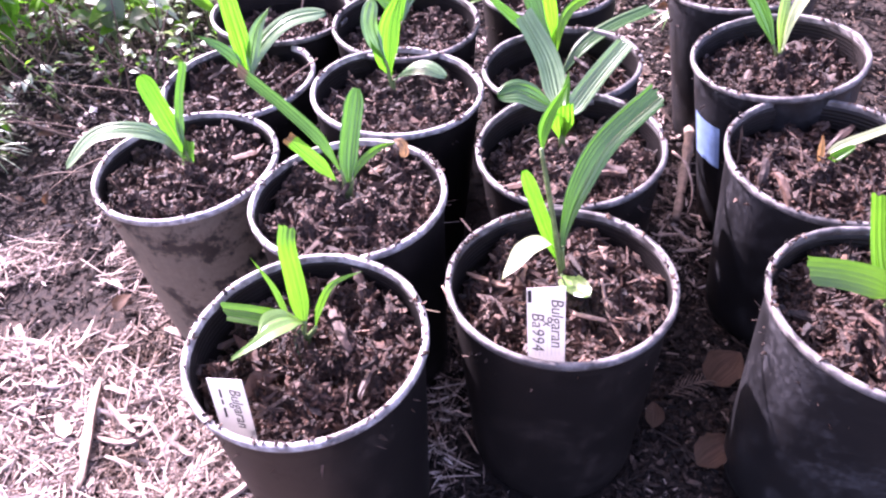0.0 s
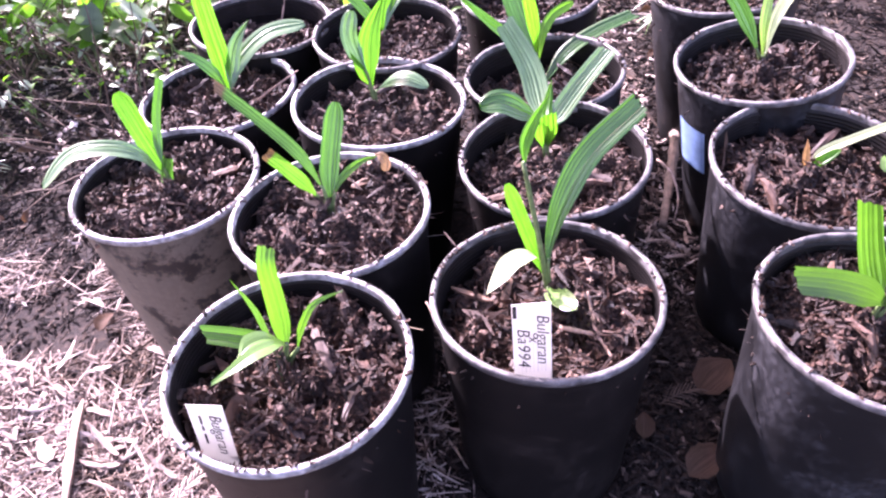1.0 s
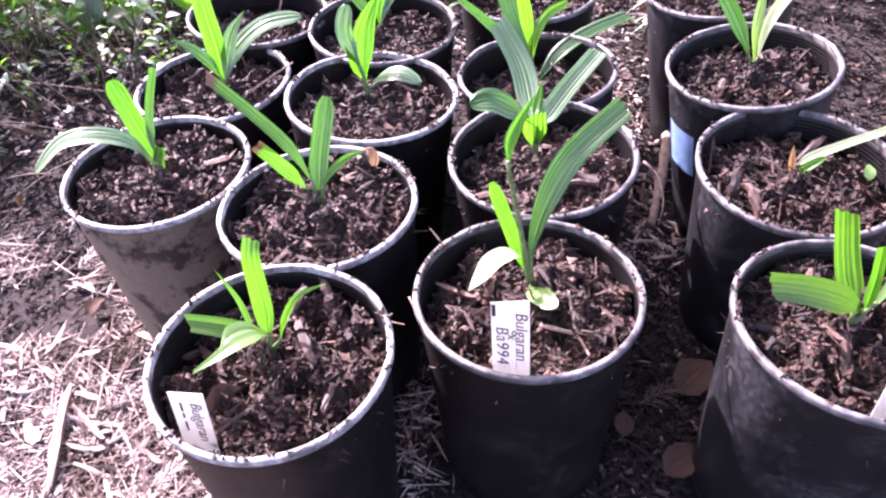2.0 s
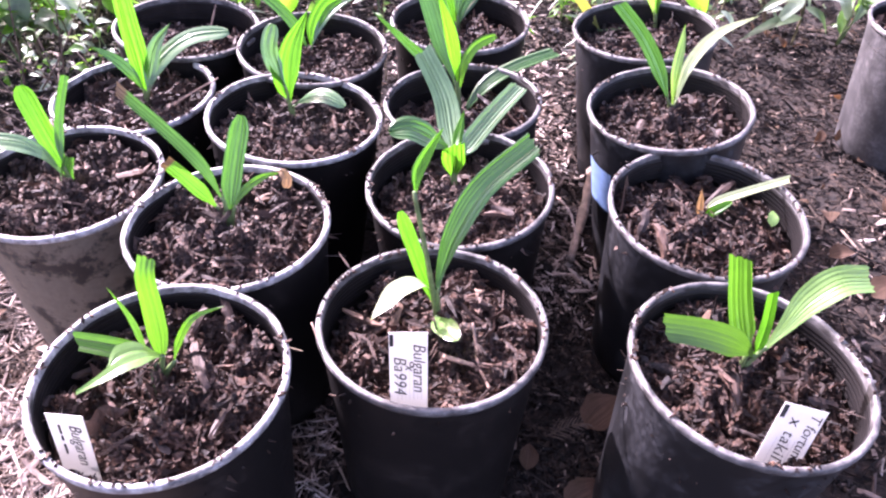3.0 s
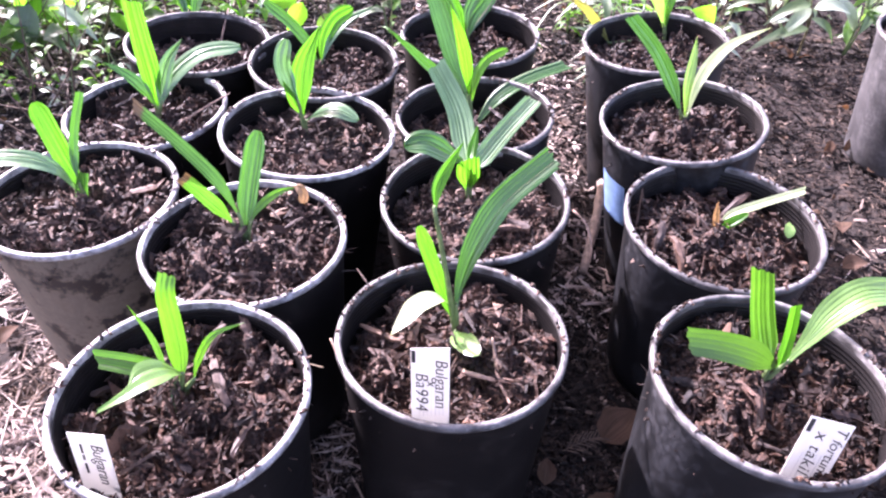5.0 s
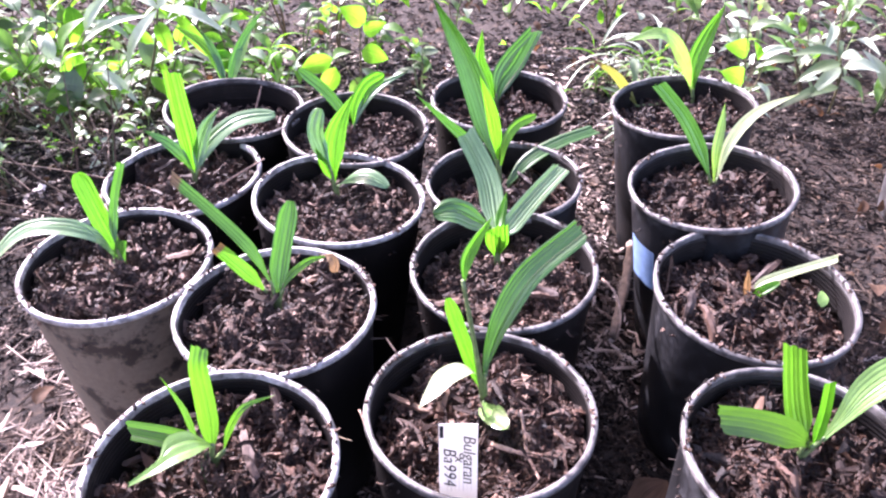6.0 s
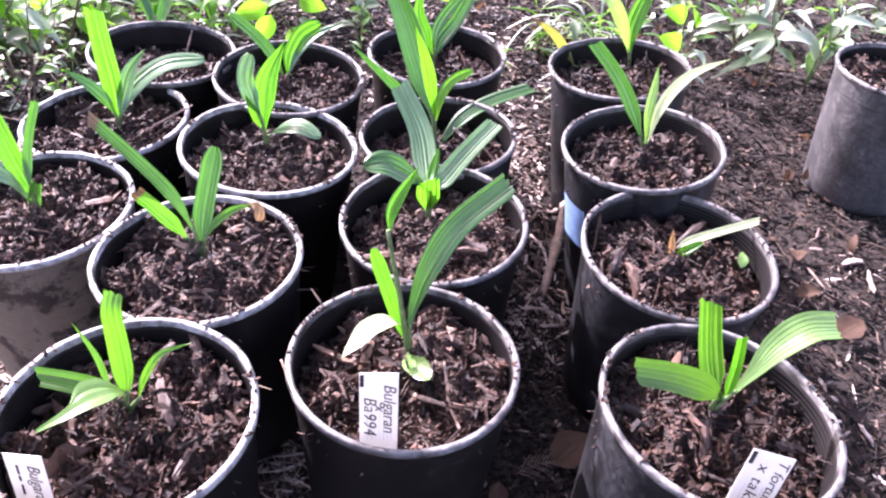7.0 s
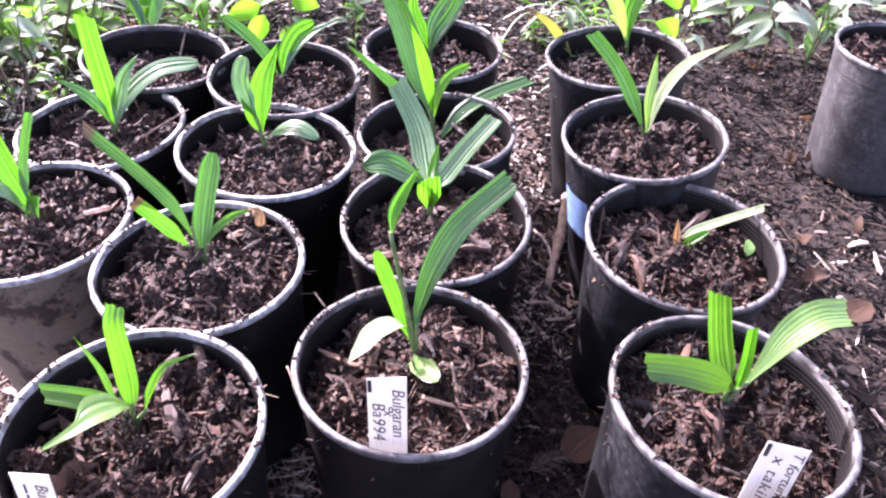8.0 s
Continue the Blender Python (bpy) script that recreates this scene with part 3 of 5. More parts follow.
    sv, sf, rings, seg = [(0, 0, level(0, 0))], [], 60, 150
    for j in range(1, rings + 1):
        for i in range(seg):
            a = 2 * math.pi * i / seg
            x, y = inner * j / rings * math.cos(a), inner * j / rings * math.sin(a)
            sv.append((x, y, level(x, y)))
    for i in range(seg):
        sf.append((0, 1 + i, 1 + (i + 1) % seg))
    for j in range(rings - 1):
        for i in range(seg):
            a, c = 1 + j * seg, 1 + (j + 1) * seg
            sf.append((a + i, c + i, c + (i + 1) % seg, a + (i + 1) % seg))
    soil = build("soil", sv, sf, SOIL, pot, "dark crumbly potting soil")
    part_v, part_f, at = [], [], 0
    share = 1.0 if key in NEAR else 0.8 if py < 0.75 else 0.55
    for count, l0, l1, w0, w1, t0, t1, lift, pit in ((3600, 0.0018, 0.006, 0.0016, 0.004, 0.0012, 0.003, 0.003, 35), (1000, 0.0030, 0.007, 0.0026, 0.006, 0.0022, 0.005, 0.005, 45), (40, 0.006, 0.012, 0.004, 0.009, 0.004, 0.007, 0.004, 40), (1500, 0.004, 0.015, 0.0010, 0.0034, 0.0008, 0.0022, 0.008, 38), (1050, 0.008, 0.026, 0.0010, 0.0028, 0.0008, 0.0020, 0.011, 38),
                                                     (28, 0.010, 0.022, 0.003, 0.006, 0.0015, 0.004, 0.012, 38), (360, 0.014, 0.040, 0.0005, 0.0011, 0.0005, 0.0009, 0.008, 16)):
        count = int(count * share)
        rad = (inner - 0.002) * np.sqrt(RNG.uniform(0, 1, count))
        ang = RNG.uniform(0, 2 * math.pi, count)
        if l0 > 0.003:
            # the longer shreds lie in loose heaps
            heap = np.array([noise.noise((q * math.cos(a) * 38 + px * 9, q * math.sin(a) * 38, py * 5)) for q, a in zip(rad, ang)])
            kept = heap + RNG.normal(0, 0.28, count) > -0.08
            rad, ang = rad[kept], ang[kept]
            count = len(rad)
        pts = np.array([(q * math.cos(a), q * math.sin(a), level(q * math.cos(a), q * math.sin(a))) for q, a in zip(rad, ang)])
        pts[:, 2] += RNG.uniform(-0.0018, lift * 0.6, count)
        ln = np.minimum(lognormal(l0, l1, count), 2 * (inner + 0.002 - rad) + 0.005)
        v, f = flakes(pts, ln, lognormal(w0, w1, count), RNG.uniform(t0, t1, count), pit, 45, 0.24, w0 > l0 * 0.6)
        part_v.append(v)
        part_f.append(f + at)
        at += len(v)
    # covers the haze lightening as well as the drier bark
    dry = key in HAZY_DRY
    chips = build("bark_mulch", np.concatenate(part_v), np.concatenate(part_f), HAZY_DRYBARK if dry else DARKBARK if key in DARK_REDDISH else BARK, soil, "loose dried bark shreds, pale brown also for haze" if dry else "loose dark reddish brown bark shreds" if key in DARK_REDDISH else "loose reddish brown bark shreds", smooth=False)
    tagged(chips, kind="stuff")
    # single larger pieces lying on top
    for _ in range(9):
        q, a = (inner - 0.02) * math.sqrt(RNG.uniform(0, 1)), RNG.uniform(0, 2 * math.pi)
        x, y = q * math.cos(a), q * math.sin(a)
        piece = new("bark_piece", PIECES[int(RNG.integers(len(PIECES)))])
        piece.parent = soil
        sc = RNG.uniform(0.6, 1.25)
        piece.matrix_basis = pose(x, y, level(x, y) + 0.005, RNG.normal(0, 25), RNG.normal(0, 14), RNG.uniform(0, 360)) @ Matrix.Diagonal((sc, sc, sc, 1))
    # crumbs caught on the rim
    count = 60
    ang = RNG.choice(RNG.uniform(0, 2 * math.pi, int(RNG.integers(8, 18))), count) + RNG.normal(0, 0.10, count)
    rr = r - 0.0036 + RNG.normal(0, 0.0016, count)
    pts = np.stack([rr * np.cos(ang), rr * np.sin(ang), np.full(count, h + 0.0008)], 1)
    v, f = flakes(pts, lognormal(0.0018, 0.011, count), lognormal(0.0010, 0.0042, count), RNG.uniform(0.0006, 0.0024, count), 15, 30)
    crumbs = build("rim_debris", v, f, BARK, body, "crumbs of soil stuck on the rim", smooth=False)
    tagged(crumbs, kind="stuff")
    return pot, body, h, turn, soil, level


MADE = {row[0]: plant_pot(*row) for row in POTS}


# large torn chunks of bark and tan fibre on the soil
TANPIECE = piece_material("tan_fibre", [(0.0, (0.070, 0.036, 0.021)), (0.5, (0.12, 0.066, 0.040)), (1.0, (0.20, 0.125, 0.08))])
CHUNKS = [piece_mesh(0.046, 0.008, 0.005, 31, BARKPIECE, "bark_piece"), piece_mesh(0.034, 0.008, 0.005, 32, BARKPIECE, "bark_piece"),
          piece_mesh(0.042, 0.006, 0.003, 33, TANPIECE, "bark_piece"), piece_mesh(0.030, 0.009, 0.004, 34, TANPIECE, "bark_piece")]


def chunk(key, x, y, kind, yaw, pitch=0.0, lift=0.006):
    pot, body, h, turn, soil, level = MADE[key]
    q = pot.matrix_world.inverted() @ Vector((x, y, 0.2))
    ob = new("bark_piece", CHUNKS[kind])
    ob.parent = soil
    ob.matrix_basis = pose(q.x, q.y, level(q.x, q.y) + lift, 12, pitch, yaw)


for row in (("A", -0.121, 0.428, 0, -68), ("A", -0.135, 0.478, 1, 55, -40, 0.012), ("A", -0.108, 0.484, 1, 110, -35, 0.010), ("T", 0.311, 0.414, 0, 80, -20), ("T", 0.365, 0.430, 1, 100, -35, 0.010),
            ("T", 0.300, 0.476, 2, 60), ("C", 0.002, 0.508, 2, 150), ("C", 0.016, 0.500, 3, 20, -20), ("C", 0.033, 0.506, 3, 70, -35), ("C", 0.012, 0.485, 2, 205), ("C", 0.105, 0.520, 1, 160),
            ("R2", 0.285, 0.628, 1, 70, -30, 0.010), ("R2", 0.300, 0.600, 0, 95, -25), ("R2", 0.385, 0.690, 0, 35, -20, 0.012), ("M1", 0.040, 0.650, 3, 10), ("B", -0.140, 0.528, 0, 3, 0, 0.004), ("B", -0.100, 0.665, 3, 30),
            ("L", -0.355, 0.738, 1, 120, -40, 0.012), ("L", -0.262, 0.722, 3, 20), ("L", -0.330, 0.650, 1, 15)):
    chunk(*row)


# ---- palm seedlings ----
# leaves are turned with their flat side to this point by the camera
CAMERA_SIDE = Vector((0.04, 0.02, 0.72))


def palm_leaf(points, width, pleats, tip, face, tint, parent):
    n, m = 26, 2 * pleats
    line = spline(points, n)
    slant = RNG.uniform(-0.35, 0.35)
    verts, faces, uv = [], [], []
    ply = [RNG.uniform(0.15, 1.7) for _ in range(m + 1)]
    shift = [0.0] + [RNG.uniform(-0.5, 0.5) * 2 / m for _ in range(m - 1)] + [0.0]
    jag = [RNG.uniform(-1, 1) for _ in range(m + 1)]
    for i, p in enumerate(line):
        s = i / n
        t = (line[min(i + 1, n)] - line[max(i - 1, 0)]).normalized()
        toward = (CAMERA_SIDE - p).normalized().lerp(Vector((0, 0, 1)), face / 100)
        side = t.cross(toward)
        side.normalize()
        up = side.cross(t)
        ramp = min(1.0, s / {"spoon": 0.72, "oval": 0.5}.get(tip, 0.40))
        w = 0.16 + 0.84 * ramp * ramp * (3 - 2 * ramp)
        if tip == "point":
            w *= max(0.05, 1 - max(0.0, (s - 0.50) / 0.50) ** 1.7)
        elif tip == "oval":
            w *= max(0.15, math.sqrt(max(0.0, 1 - max(0.0, (s - 0.55) / 0.46) ** 2)))
        elif tip == "round":
            w *= max(0.35, math.sqrt(max(0.0, 1 - max(0.0, (s - 0.82) / 0.19) ** 2)))
        elif tip == "tear":
            w *= 1 - 0.8 * max(0.0, (s - 0.55) / 0.45)
        else:
            w *= 1 - 0.14 * max(0.0, (s - 0.5) / 0.5)
        for k in range(m + 1):
            u = k / m * 2 - 1 + shift[k]
            fold = (1 if k % 2 else -1) * ply[k] * width * 0.5 / m * {"olive": 0.11, "pale": 0.18, "mid": 0.26, "cream": 0.2}.get(tint, 0.38) * min(1, s * 3 + 0.3)
            if tip == "tear" and u > 0:
                # the lower half is torn away towards the tip
                u *= 1 - 0.85 * min(1.0, max(0.0, (s - 0.48) / 0.16))
            cup = 0.10 * width * (u * u) * w
            along = 0.0
            if tip in ("cut", "tear", "spoon") and s > 0.85:
                along = (jag[k] * 0.08 + slant * u) * width * (s - 0.85) / 0.15
            verts.append(p + side * (u * width * 0.5 * w) + up * (fold + cup) + t * along)
            uv.append((k / m, s))
    for i in range(n):
        for k in range(m):
            a = i * (m + 1) + k
            faces.append((a, a + 1, a + m + 2, a + m + 1))
    return build("leaf", verts, faces, LEAF[tint], parent, {"dead": "withered yellow-brown leaf", "husk": "papery brown dead husk", "brown": "green leaf with a brown tip", "brown2": "green leaf with a ragged brown end", "olive": "dull dark green blunt leaf"}.get(tint, ""), uv, smooth=False)


def palm_seedling(base, leaves, label):
    plant = empty("palm_seedling", base, label, "palm seedling", "palm seedlings")
    b = Vector(base)
    for pts, width, pleats, tip, face, tint in leaves:
        local = [Vector(p) - b for p in pts]
        q = local[0]
        if q.length < 0.22 and tint != "husk":
            mid = q * 0.5 + Vector((0, 0, 0.002))
            v, f = tube(spline([(0, 0, -0.008), mid, q, q * 0.85 + local[1] * 0.15], 8), [0.0030 - 0.0018 * i / 8 for i in range(9)], 6)
            build("stem", v, f, STEM, plant)
        palm_leaf_local(b, local, width, pleats, tip, face, tint, plant)
    return plant


def palm_leaf_local(b, local, width, pleats, tip, face, tint, plant):
    ob = palm_leaf([p + b for p in local], width, pleats, tip, face, tint, plant)
    for vert in ob.data.vertices:
        vert.co -= b
    return ob


palm_seedling((-0.156, 0.427, 0.214), [
        (((-0.150, 0.427, 0.238), (-0.150, 0.434, 0.253), (-0.151, 0.442, 0.281), (-0.152, 0.449, 0.313), (-0.150, 0.457, 0.326)), 0.0155, 4, "cut", 0, "mid"),
        (((-0.154, 0.427, 0.241), (-0.167, 0.427, 0.252), (-0.188, 0.427, 0.261), (-0.209, 0.427, 0.267)), 0.0165, 3, "cut", 10, "mid"),
        (((-0.147, 0.427, 0.248), (-0.154, 0.414, 0.267), (-0.167, 0.402, 0.273), (-0.178, 0.389, 0.272), (-0.192, 0.377, 0.269)), 0.0234, 3, "tear", 60, "pale"),
        (((-0.159, 0.427, 0.248), (-0.163, 0.433, 0.261), (-0.169, 0.440, 0.279), (-0.182, 0.447, 0.305)), 0.0049, 2, "point", 0, "mid"),
        (((-0.140, 0.427, 0.241), (-0.135, 0.433, 0.257), (-0.121, 0.440, 0.278), (-0.097, 0.447, 0.284)), 0.0060, 2, "point", 0, "mid"),
        (((-0.156, 0.427, 0.239), (-0.154, 0.417, 0.236), (-0.152, 0.407, 0.223)), 0.0049, 2, "point", 0, "leaf"),
    ], "short young palm seedling with a cut upright green leaf")
palm_seedling((0.073, 0.510, 0.197), [
        (((0.071, 0.510, 0.237), (0.075, 0.523, 0.254), (0.087, 0.535, 0.287), (0.110, 0.548, 0.324), (0.152, 0.560, 0.360)), 0.0242, 7, "spoon", 25, "leaf"),
        (((0.068, 0.510, 0.221), (0.061, 0.517, 0.243), (0.050, 0.523, 0.278), (0.039, 0.530, 0.312)), 0.0126, 3, "round", 0, "bright"),
        (((0.066, 0.510, 0.239), (0.054, 0.498, 0.259), (0.037, 0.485, 0.263), (0.026, 0.473, 0.258), (0.015, 0.460, 0.254)), 0.0181, 3, "point", 80, "cream"),
        (((0.071, 0.506, 0.210), (0.073, 0.487, 0.222), (0.079, 0.469, 0.231), (0.087, 0.454, 0.235)), 0.0200, 2, "oval", 45, "pale"),
        (((0.052, 0.510, 0.342), (0.054, 0.520, 0.358), (0.062, 0.530, 0.371), (0.075, 0.540, 0.388)), 0.0104, 3, "point", 0, "bright"),
    ], "tall palm seedling with one long pleated green leaf")
palm_seedling((0.323, 0.437, 0.204), [
        (((0.335, 0.437, 0.230), (0.308, 0.430, 0.255), (0.275, 0.424, 0.274), (0.242, 0.417, 0.288)), 0.0241, 6, "cut", 0, "olive"),
        (((0.328, 0.437, 0.239), (0.322, 0.447, 0.251), (0.316, 0.457, 0.276), (0.309, 0.467, 0.314)), 0.0197, 5, "cut", 0, "mid"),
        (((0.334, 0.437, 0.230), (0.336, 0.440, 0.245), (0.337, 0.444, 0.265), (0.334, 0.447, 0.295)), 0.0092, 2, "cut", 0, "bright"),
        (((0.339, 0.437, 0.239), (0.353, 0.444, 0.257), (0.369, 0.452, 0.279), (0.392, 0.458, 0.295), (0.421, 0.465, 0.291)), 0.0280, 7, "spoon", 42, "pale"),
    ], "palm seedling with blunt wide green leaves fanned out")
palm_seedling((-0.313, 0.694, 0.207), [
        (((-0.313, 0.694, 0.231), (-0.325, 0.704, 0.260), (-0.337, 0.714, 0.296), (-0.347, 0.724, 0.321)), 0.0200, 6, "round", 0, "bright"),
        (((-0.315, 0.694, 0.244), (-0.316, 0.704, 0.267), (-0.311, 0.714, 0.296), (-0.298, 0.724, 0.333)), 0.0091, 2, "cut", 0, "leaf"),
        (((-0.318, 0.694, 0.231), (-0.331, 0.687, 0.266), (-0.359, 0.679, 0.283), (-0.394, 0.672, 0.282), (-0.432, 0.664, 0.253)), 0.0238, 5, "round", 80, "silver"),
        (((-0.320, 0.694, 0.210), (-0.315, 0.694, 0.233), (-0.307, 0.694, 0.256)), 0.0123, 3, "cut", 0, "leaf"),
    ], "palm seedling with a bright leaf and one drooping leaf")
palm_seedling((-0.133, 0.620, 0.216), [
        (((-0.134, 0.620, 0.253), (-0.151, 0.630, 0.288), (-0.180, 0.640, 0.321), (-0.219, 0.650, 0.360)), 0.0125, 4, "cut", 40, "brown"),
        (((-0.141, 0.620, 0.245), (-0.152, 0.617, 0.267), (-0.164, 0.614, 0.287), (-0.177, 0.610, 0.308)), 0.0139, 4, "cut", 0, "brown2"),
        (((-0.131, 0.620, 0.235), (-0.129, 0.634, 0.260), (-0.122, 0.647, 0.292), (-0.113, 0.660, 0.326)), 0.0192, 5, "round", 0, "leaf"),
        (((-0.125, 0.620, 0.246), (-0.116, 0.627, 0.260), (-0.098, 0.634, 0.272), (-0.077, 0.640, 0.275)), 0.0078, 2, "point", 0, "mid"),
        (((-0.079, 0.620, 0.290), (-0.073, 0.617, 0.290), (-0.069, 0.614, 0.285), (-0.070, 0.610, 0.277)), 0.0091, 2, "round", 0, "husk"),
    ], "palm seedling with long brown-tipped narrow green leaves")
palm_seedling((0.095, 0.715, 0.190), [
        (((0.092, 0.715, 0.241), (0.090, 0.748, 0.256), (0.083, 0.781, 0.280), (0.060, 0.815, 0.315)), 0.0273, 6, "cut", 45, "silver"),
        (((0.090, 0.715, 0.251), (0.071, 0.708, 0.267), (0.047, 0.701, 0.284), (0.025, 0.695, 0.285)), 0.0329, 6, "oval", 60, "leaf"),
        (((0.097, 0.715, 0.238), (0.109, 0.728, 0.247), (0.134, 0.741, 0.275), (0.164, 0.755, 0.304)), 0.0227, 6, "cut", 50, "silver"),
        (((0.094, 0.715, 0.245), (0.098, 0.735, 0.254), (0.105, 0.755, 0.274)), 0.0115, 2, "point", 0, "bright"),
        (((0.094, 0.715, 0.210), (0.093, 0.710, 0.234), (0.092, 0.705, 0.262)), 0.0269, 5, "spoon", 0, "bright"),
    ], "bushy palm seedling with five broad pleated leaves")
palm_seedling((0.110, 0.903, 0.181), [
        (((0.104, 0.903, 0.223), (0.090, 0.933, 0.265), (0.064, 0.963, 0.337), (0.023, 0.993, 0.410)), 0.0328, 7, "point", 0, "leaf"),
        (((0.106, 0.903, 0.223), (0.100, 0.886, 0.273), (0.091, 0.869, 0.320), (0.077, 0.853, 0.368)), 0.0156, 4, "point", 0, "bright"),
        (((0.108, 0.903, 0.214), (0.115, 0.913, 0.250), (0.129, 0.923, 0.268), (0.154, 0.933, 0.277)), 0.0123, 2, "round", 0, "mid"),
        (((0.110, 0.903, 0.175), (0.143, 0.923, 0.211), (0.185, 0.943, 0.229), (0.238, 0.963, 0.239)), 0.0216, 4, "cut", 65, "leaf"),
        (((0.103, 0.903, 0.206), (0.078, 0.896, 0.248), (0.046, 0.889, 0.284), (0.002, 0.883, 0.331)), 0.0131, 3, "point", 0, "leaf"),
    ], "tall palm seedling with dark green pleated leaves")
palm_seedling((0.117, 1.120, 0.191), [
        (((0.113, 1.120, 0.205), (0.101, 1.130, 0.238), (0.090, 1.140, 0.265), (0.093, 1.150, 0.308)), 0.0187, 3, "point", 0, "bright"),
        (((0.115, 1.120, 0.214), (0.116, 1.133, 0.241), (0.133, 1.147, 0.267), (0.167, 1.160, 0.301)), 0.0159, 3, "cut", 0, "leaf"),
        (((0.114, 1.120, 0.200), (0.126, 1.140, 0.224), (0.148, 1.160, 0.247), (0.176, 1.180, 0.292)), 0.0219, 4, "cut", 0, "leaf"),
    ], "palm seedling with narrow upright light green leaves")
palm_seedling((-0.294, 0.900, 0.193), [
        (((-0.292, 0.900, 0.207), (-0.293, 0.910, 0.251), (-0.298, 0.920, 0.298), (-0.302, 0.930, 0.341)), 0.0242, 5, "cut", 0, "bright"),
        (((-0.292, 0.900, 0.215), (-0.303, 0.900, 0.241), (-0.320, 0.900, 0.261), (-0.343, 0.900, 0.277)), 0.0145, 3, "point", 50, "leaf"),
        (((-0.288, 0.900, 0.215), (-0.282, 0.910, 0.239), (-0.270, 0.920, 0.270), (-0.251, 0.930, 0.293)), 0.0184, 3, "point", 40, "silver"),
        (((-0.285, 0.900, 0.219), (-0.269, 0.916, 0.247), (-0.232, 0.933, 0.271), (-0.186, 0.950, 0.272)), 0.0272, 4, "round", 75, "silver"),
    ], "palm seedling with a bright upright cut leaf")
palm_seedling((-0.099, 0.848, 0.201), [
        (((-0.101, 0.848, 0.228), (-0.101, 0.858, 0.263), (-0.093, 0.868, 0.296), (-0.073, 0.878, 0.333)), 0.0265, 4, "point", 0, "bright"),
        (((-0.103, 0.848, 0.249), (-0.114, 0.855, 0.273), (-0.119, 0.861, 0.296), (-0.112, 0.868, 0.321)), 0.0195, 3, "round", 55, "silver"),
        (((-0.103, 0.848, 0.233), (-0.110, 0.848, 0.253), (-0.119, 0.848, 0.279)), 0.0104, 2, "point", 0, "bright"),
        (((-0.097, 0.848, 0.224), (-0.079, 0.838, 0.241), (-0.055, 0.828, 0.249), (-0.031, 0.818, 0.242)), 0.0265, 4, "oval", 80, "silver"),
    ], "palm seedling with a glowing green leaf bent at its tip")
palm_seedling((-0.097, 1.035, 0.199), [
        (((-0.096, 1.035, 0.205), (-0.092, 1.048, 0.233), (-0.076, 1.062, 0.260), (-0.051, 1.075, 0.271)), 0.0206, 3, "round", 0, "bright"),
        (((-0.101, 1.035, 0.208), (-0.115, 1.042, 0.236), (-0.138, 1.048, 0.264), (-0.169, 1.055, 0.289)), 0.0149, 3, "round", 0, "leaf"),
        (((-0.096, 1.035, 0.208), (-0.079, 1.052, 0.240), (-0.055, 1.068, 0.258), (-0.017, 1.085, 0.271)), 0.0137, 3, "point", 55, "silver"),
    ], "palm seedling with two thin arching pale leaves")
palm_seedling((-0.303, 1.148, 0.190), [
        (((-0.307, 1.148, 0.209), (-0.316, 1.165, 0.249), (-0.341, 1.182, 0.279), (-0.389, 1.198, 0.303)), 0.0150, 3, "point", 0, "mid"),
        (((-0.305, 1.148, 0.209), (-0.312, 1.162, 0.246), (-0.325, 1.175, 0.277), (-0.342, 1.188, 0.299)), 0.0118, 2, "point", 0, "leaf"),
        (((-0.300, 1.148, 0.206), (-0.295, 1.168, 0.242), (-0.277, 1.188, 0.280), (-0.238, 1.208, 0.326)), 0.0140, 3, "point", 0, "leaf"),
        (((-0.293, 1.148, 0.223), (-0.282, 1.175, 0.258), (-0.273, 1.202, 0.284), (-0.263, 1.228, 0.306)), 0.0149, 3, "point", 55, "pale"),
    ], "palm seedling with thin yellow-green leaves before the weeds")
palm_seedling((0.357, 0.658, 0.197), [
        (((0.359, 0.658, 0.203), (0.372, 0.665, 0.216), (0.405, 0.671, 0.226), (0.450, 0.678, 0.237)), 0.0098, 2, "cut", 40, "cream"),
        (((0.357, 0.658, 0.199), (0.362, 0.655, 0.208), (0.371, 0.653, 0.217), (0.385, 0.656, 0.224)), 0.0105, 3, "oval", 0, "bright"),
        (((0.356, 0.656, 0.199), (0.359, 0.650, 0.206), (0.364, 0.646, 0.216)), 0.0100, 2, "point", 0, "bright"),
        (((0.356, 0.658, 0.199), (0.353, 0.658, 0.218), (0.350, 0.658, 0.239)), 0.0070, 2, "point", 0, "husk"),
    ], "stunted pale palm seedling with a single narrow leaf")
palm_seedling((0.372, 0.854, 0.210), [
        (((0.365, 0.854, 0.229), (0.351, 0.868, 0.262), (0.327, 0.881, 0.301), (0.294, 0.894, 0.337)), 0.0177, 4, "cut", 0, "leaf"),
        (((0.372, 0.854, 0.218), (0.370, 0.864, 0.259), (0.373, 0.874, 0.289), (0.375, 0.884, 0.316)), 0.0116, 3, "point", 40, "pale"),
        (((0.374, 0.854, 0.221), (0.386, 0.871, 0.267), (0.418, 0.888, 0.301), (0.471, 0.904, 0.318)), 0.0142, 3, "point", 40, "cream"),
    ], "palm seedling with three slender pale green leaves")
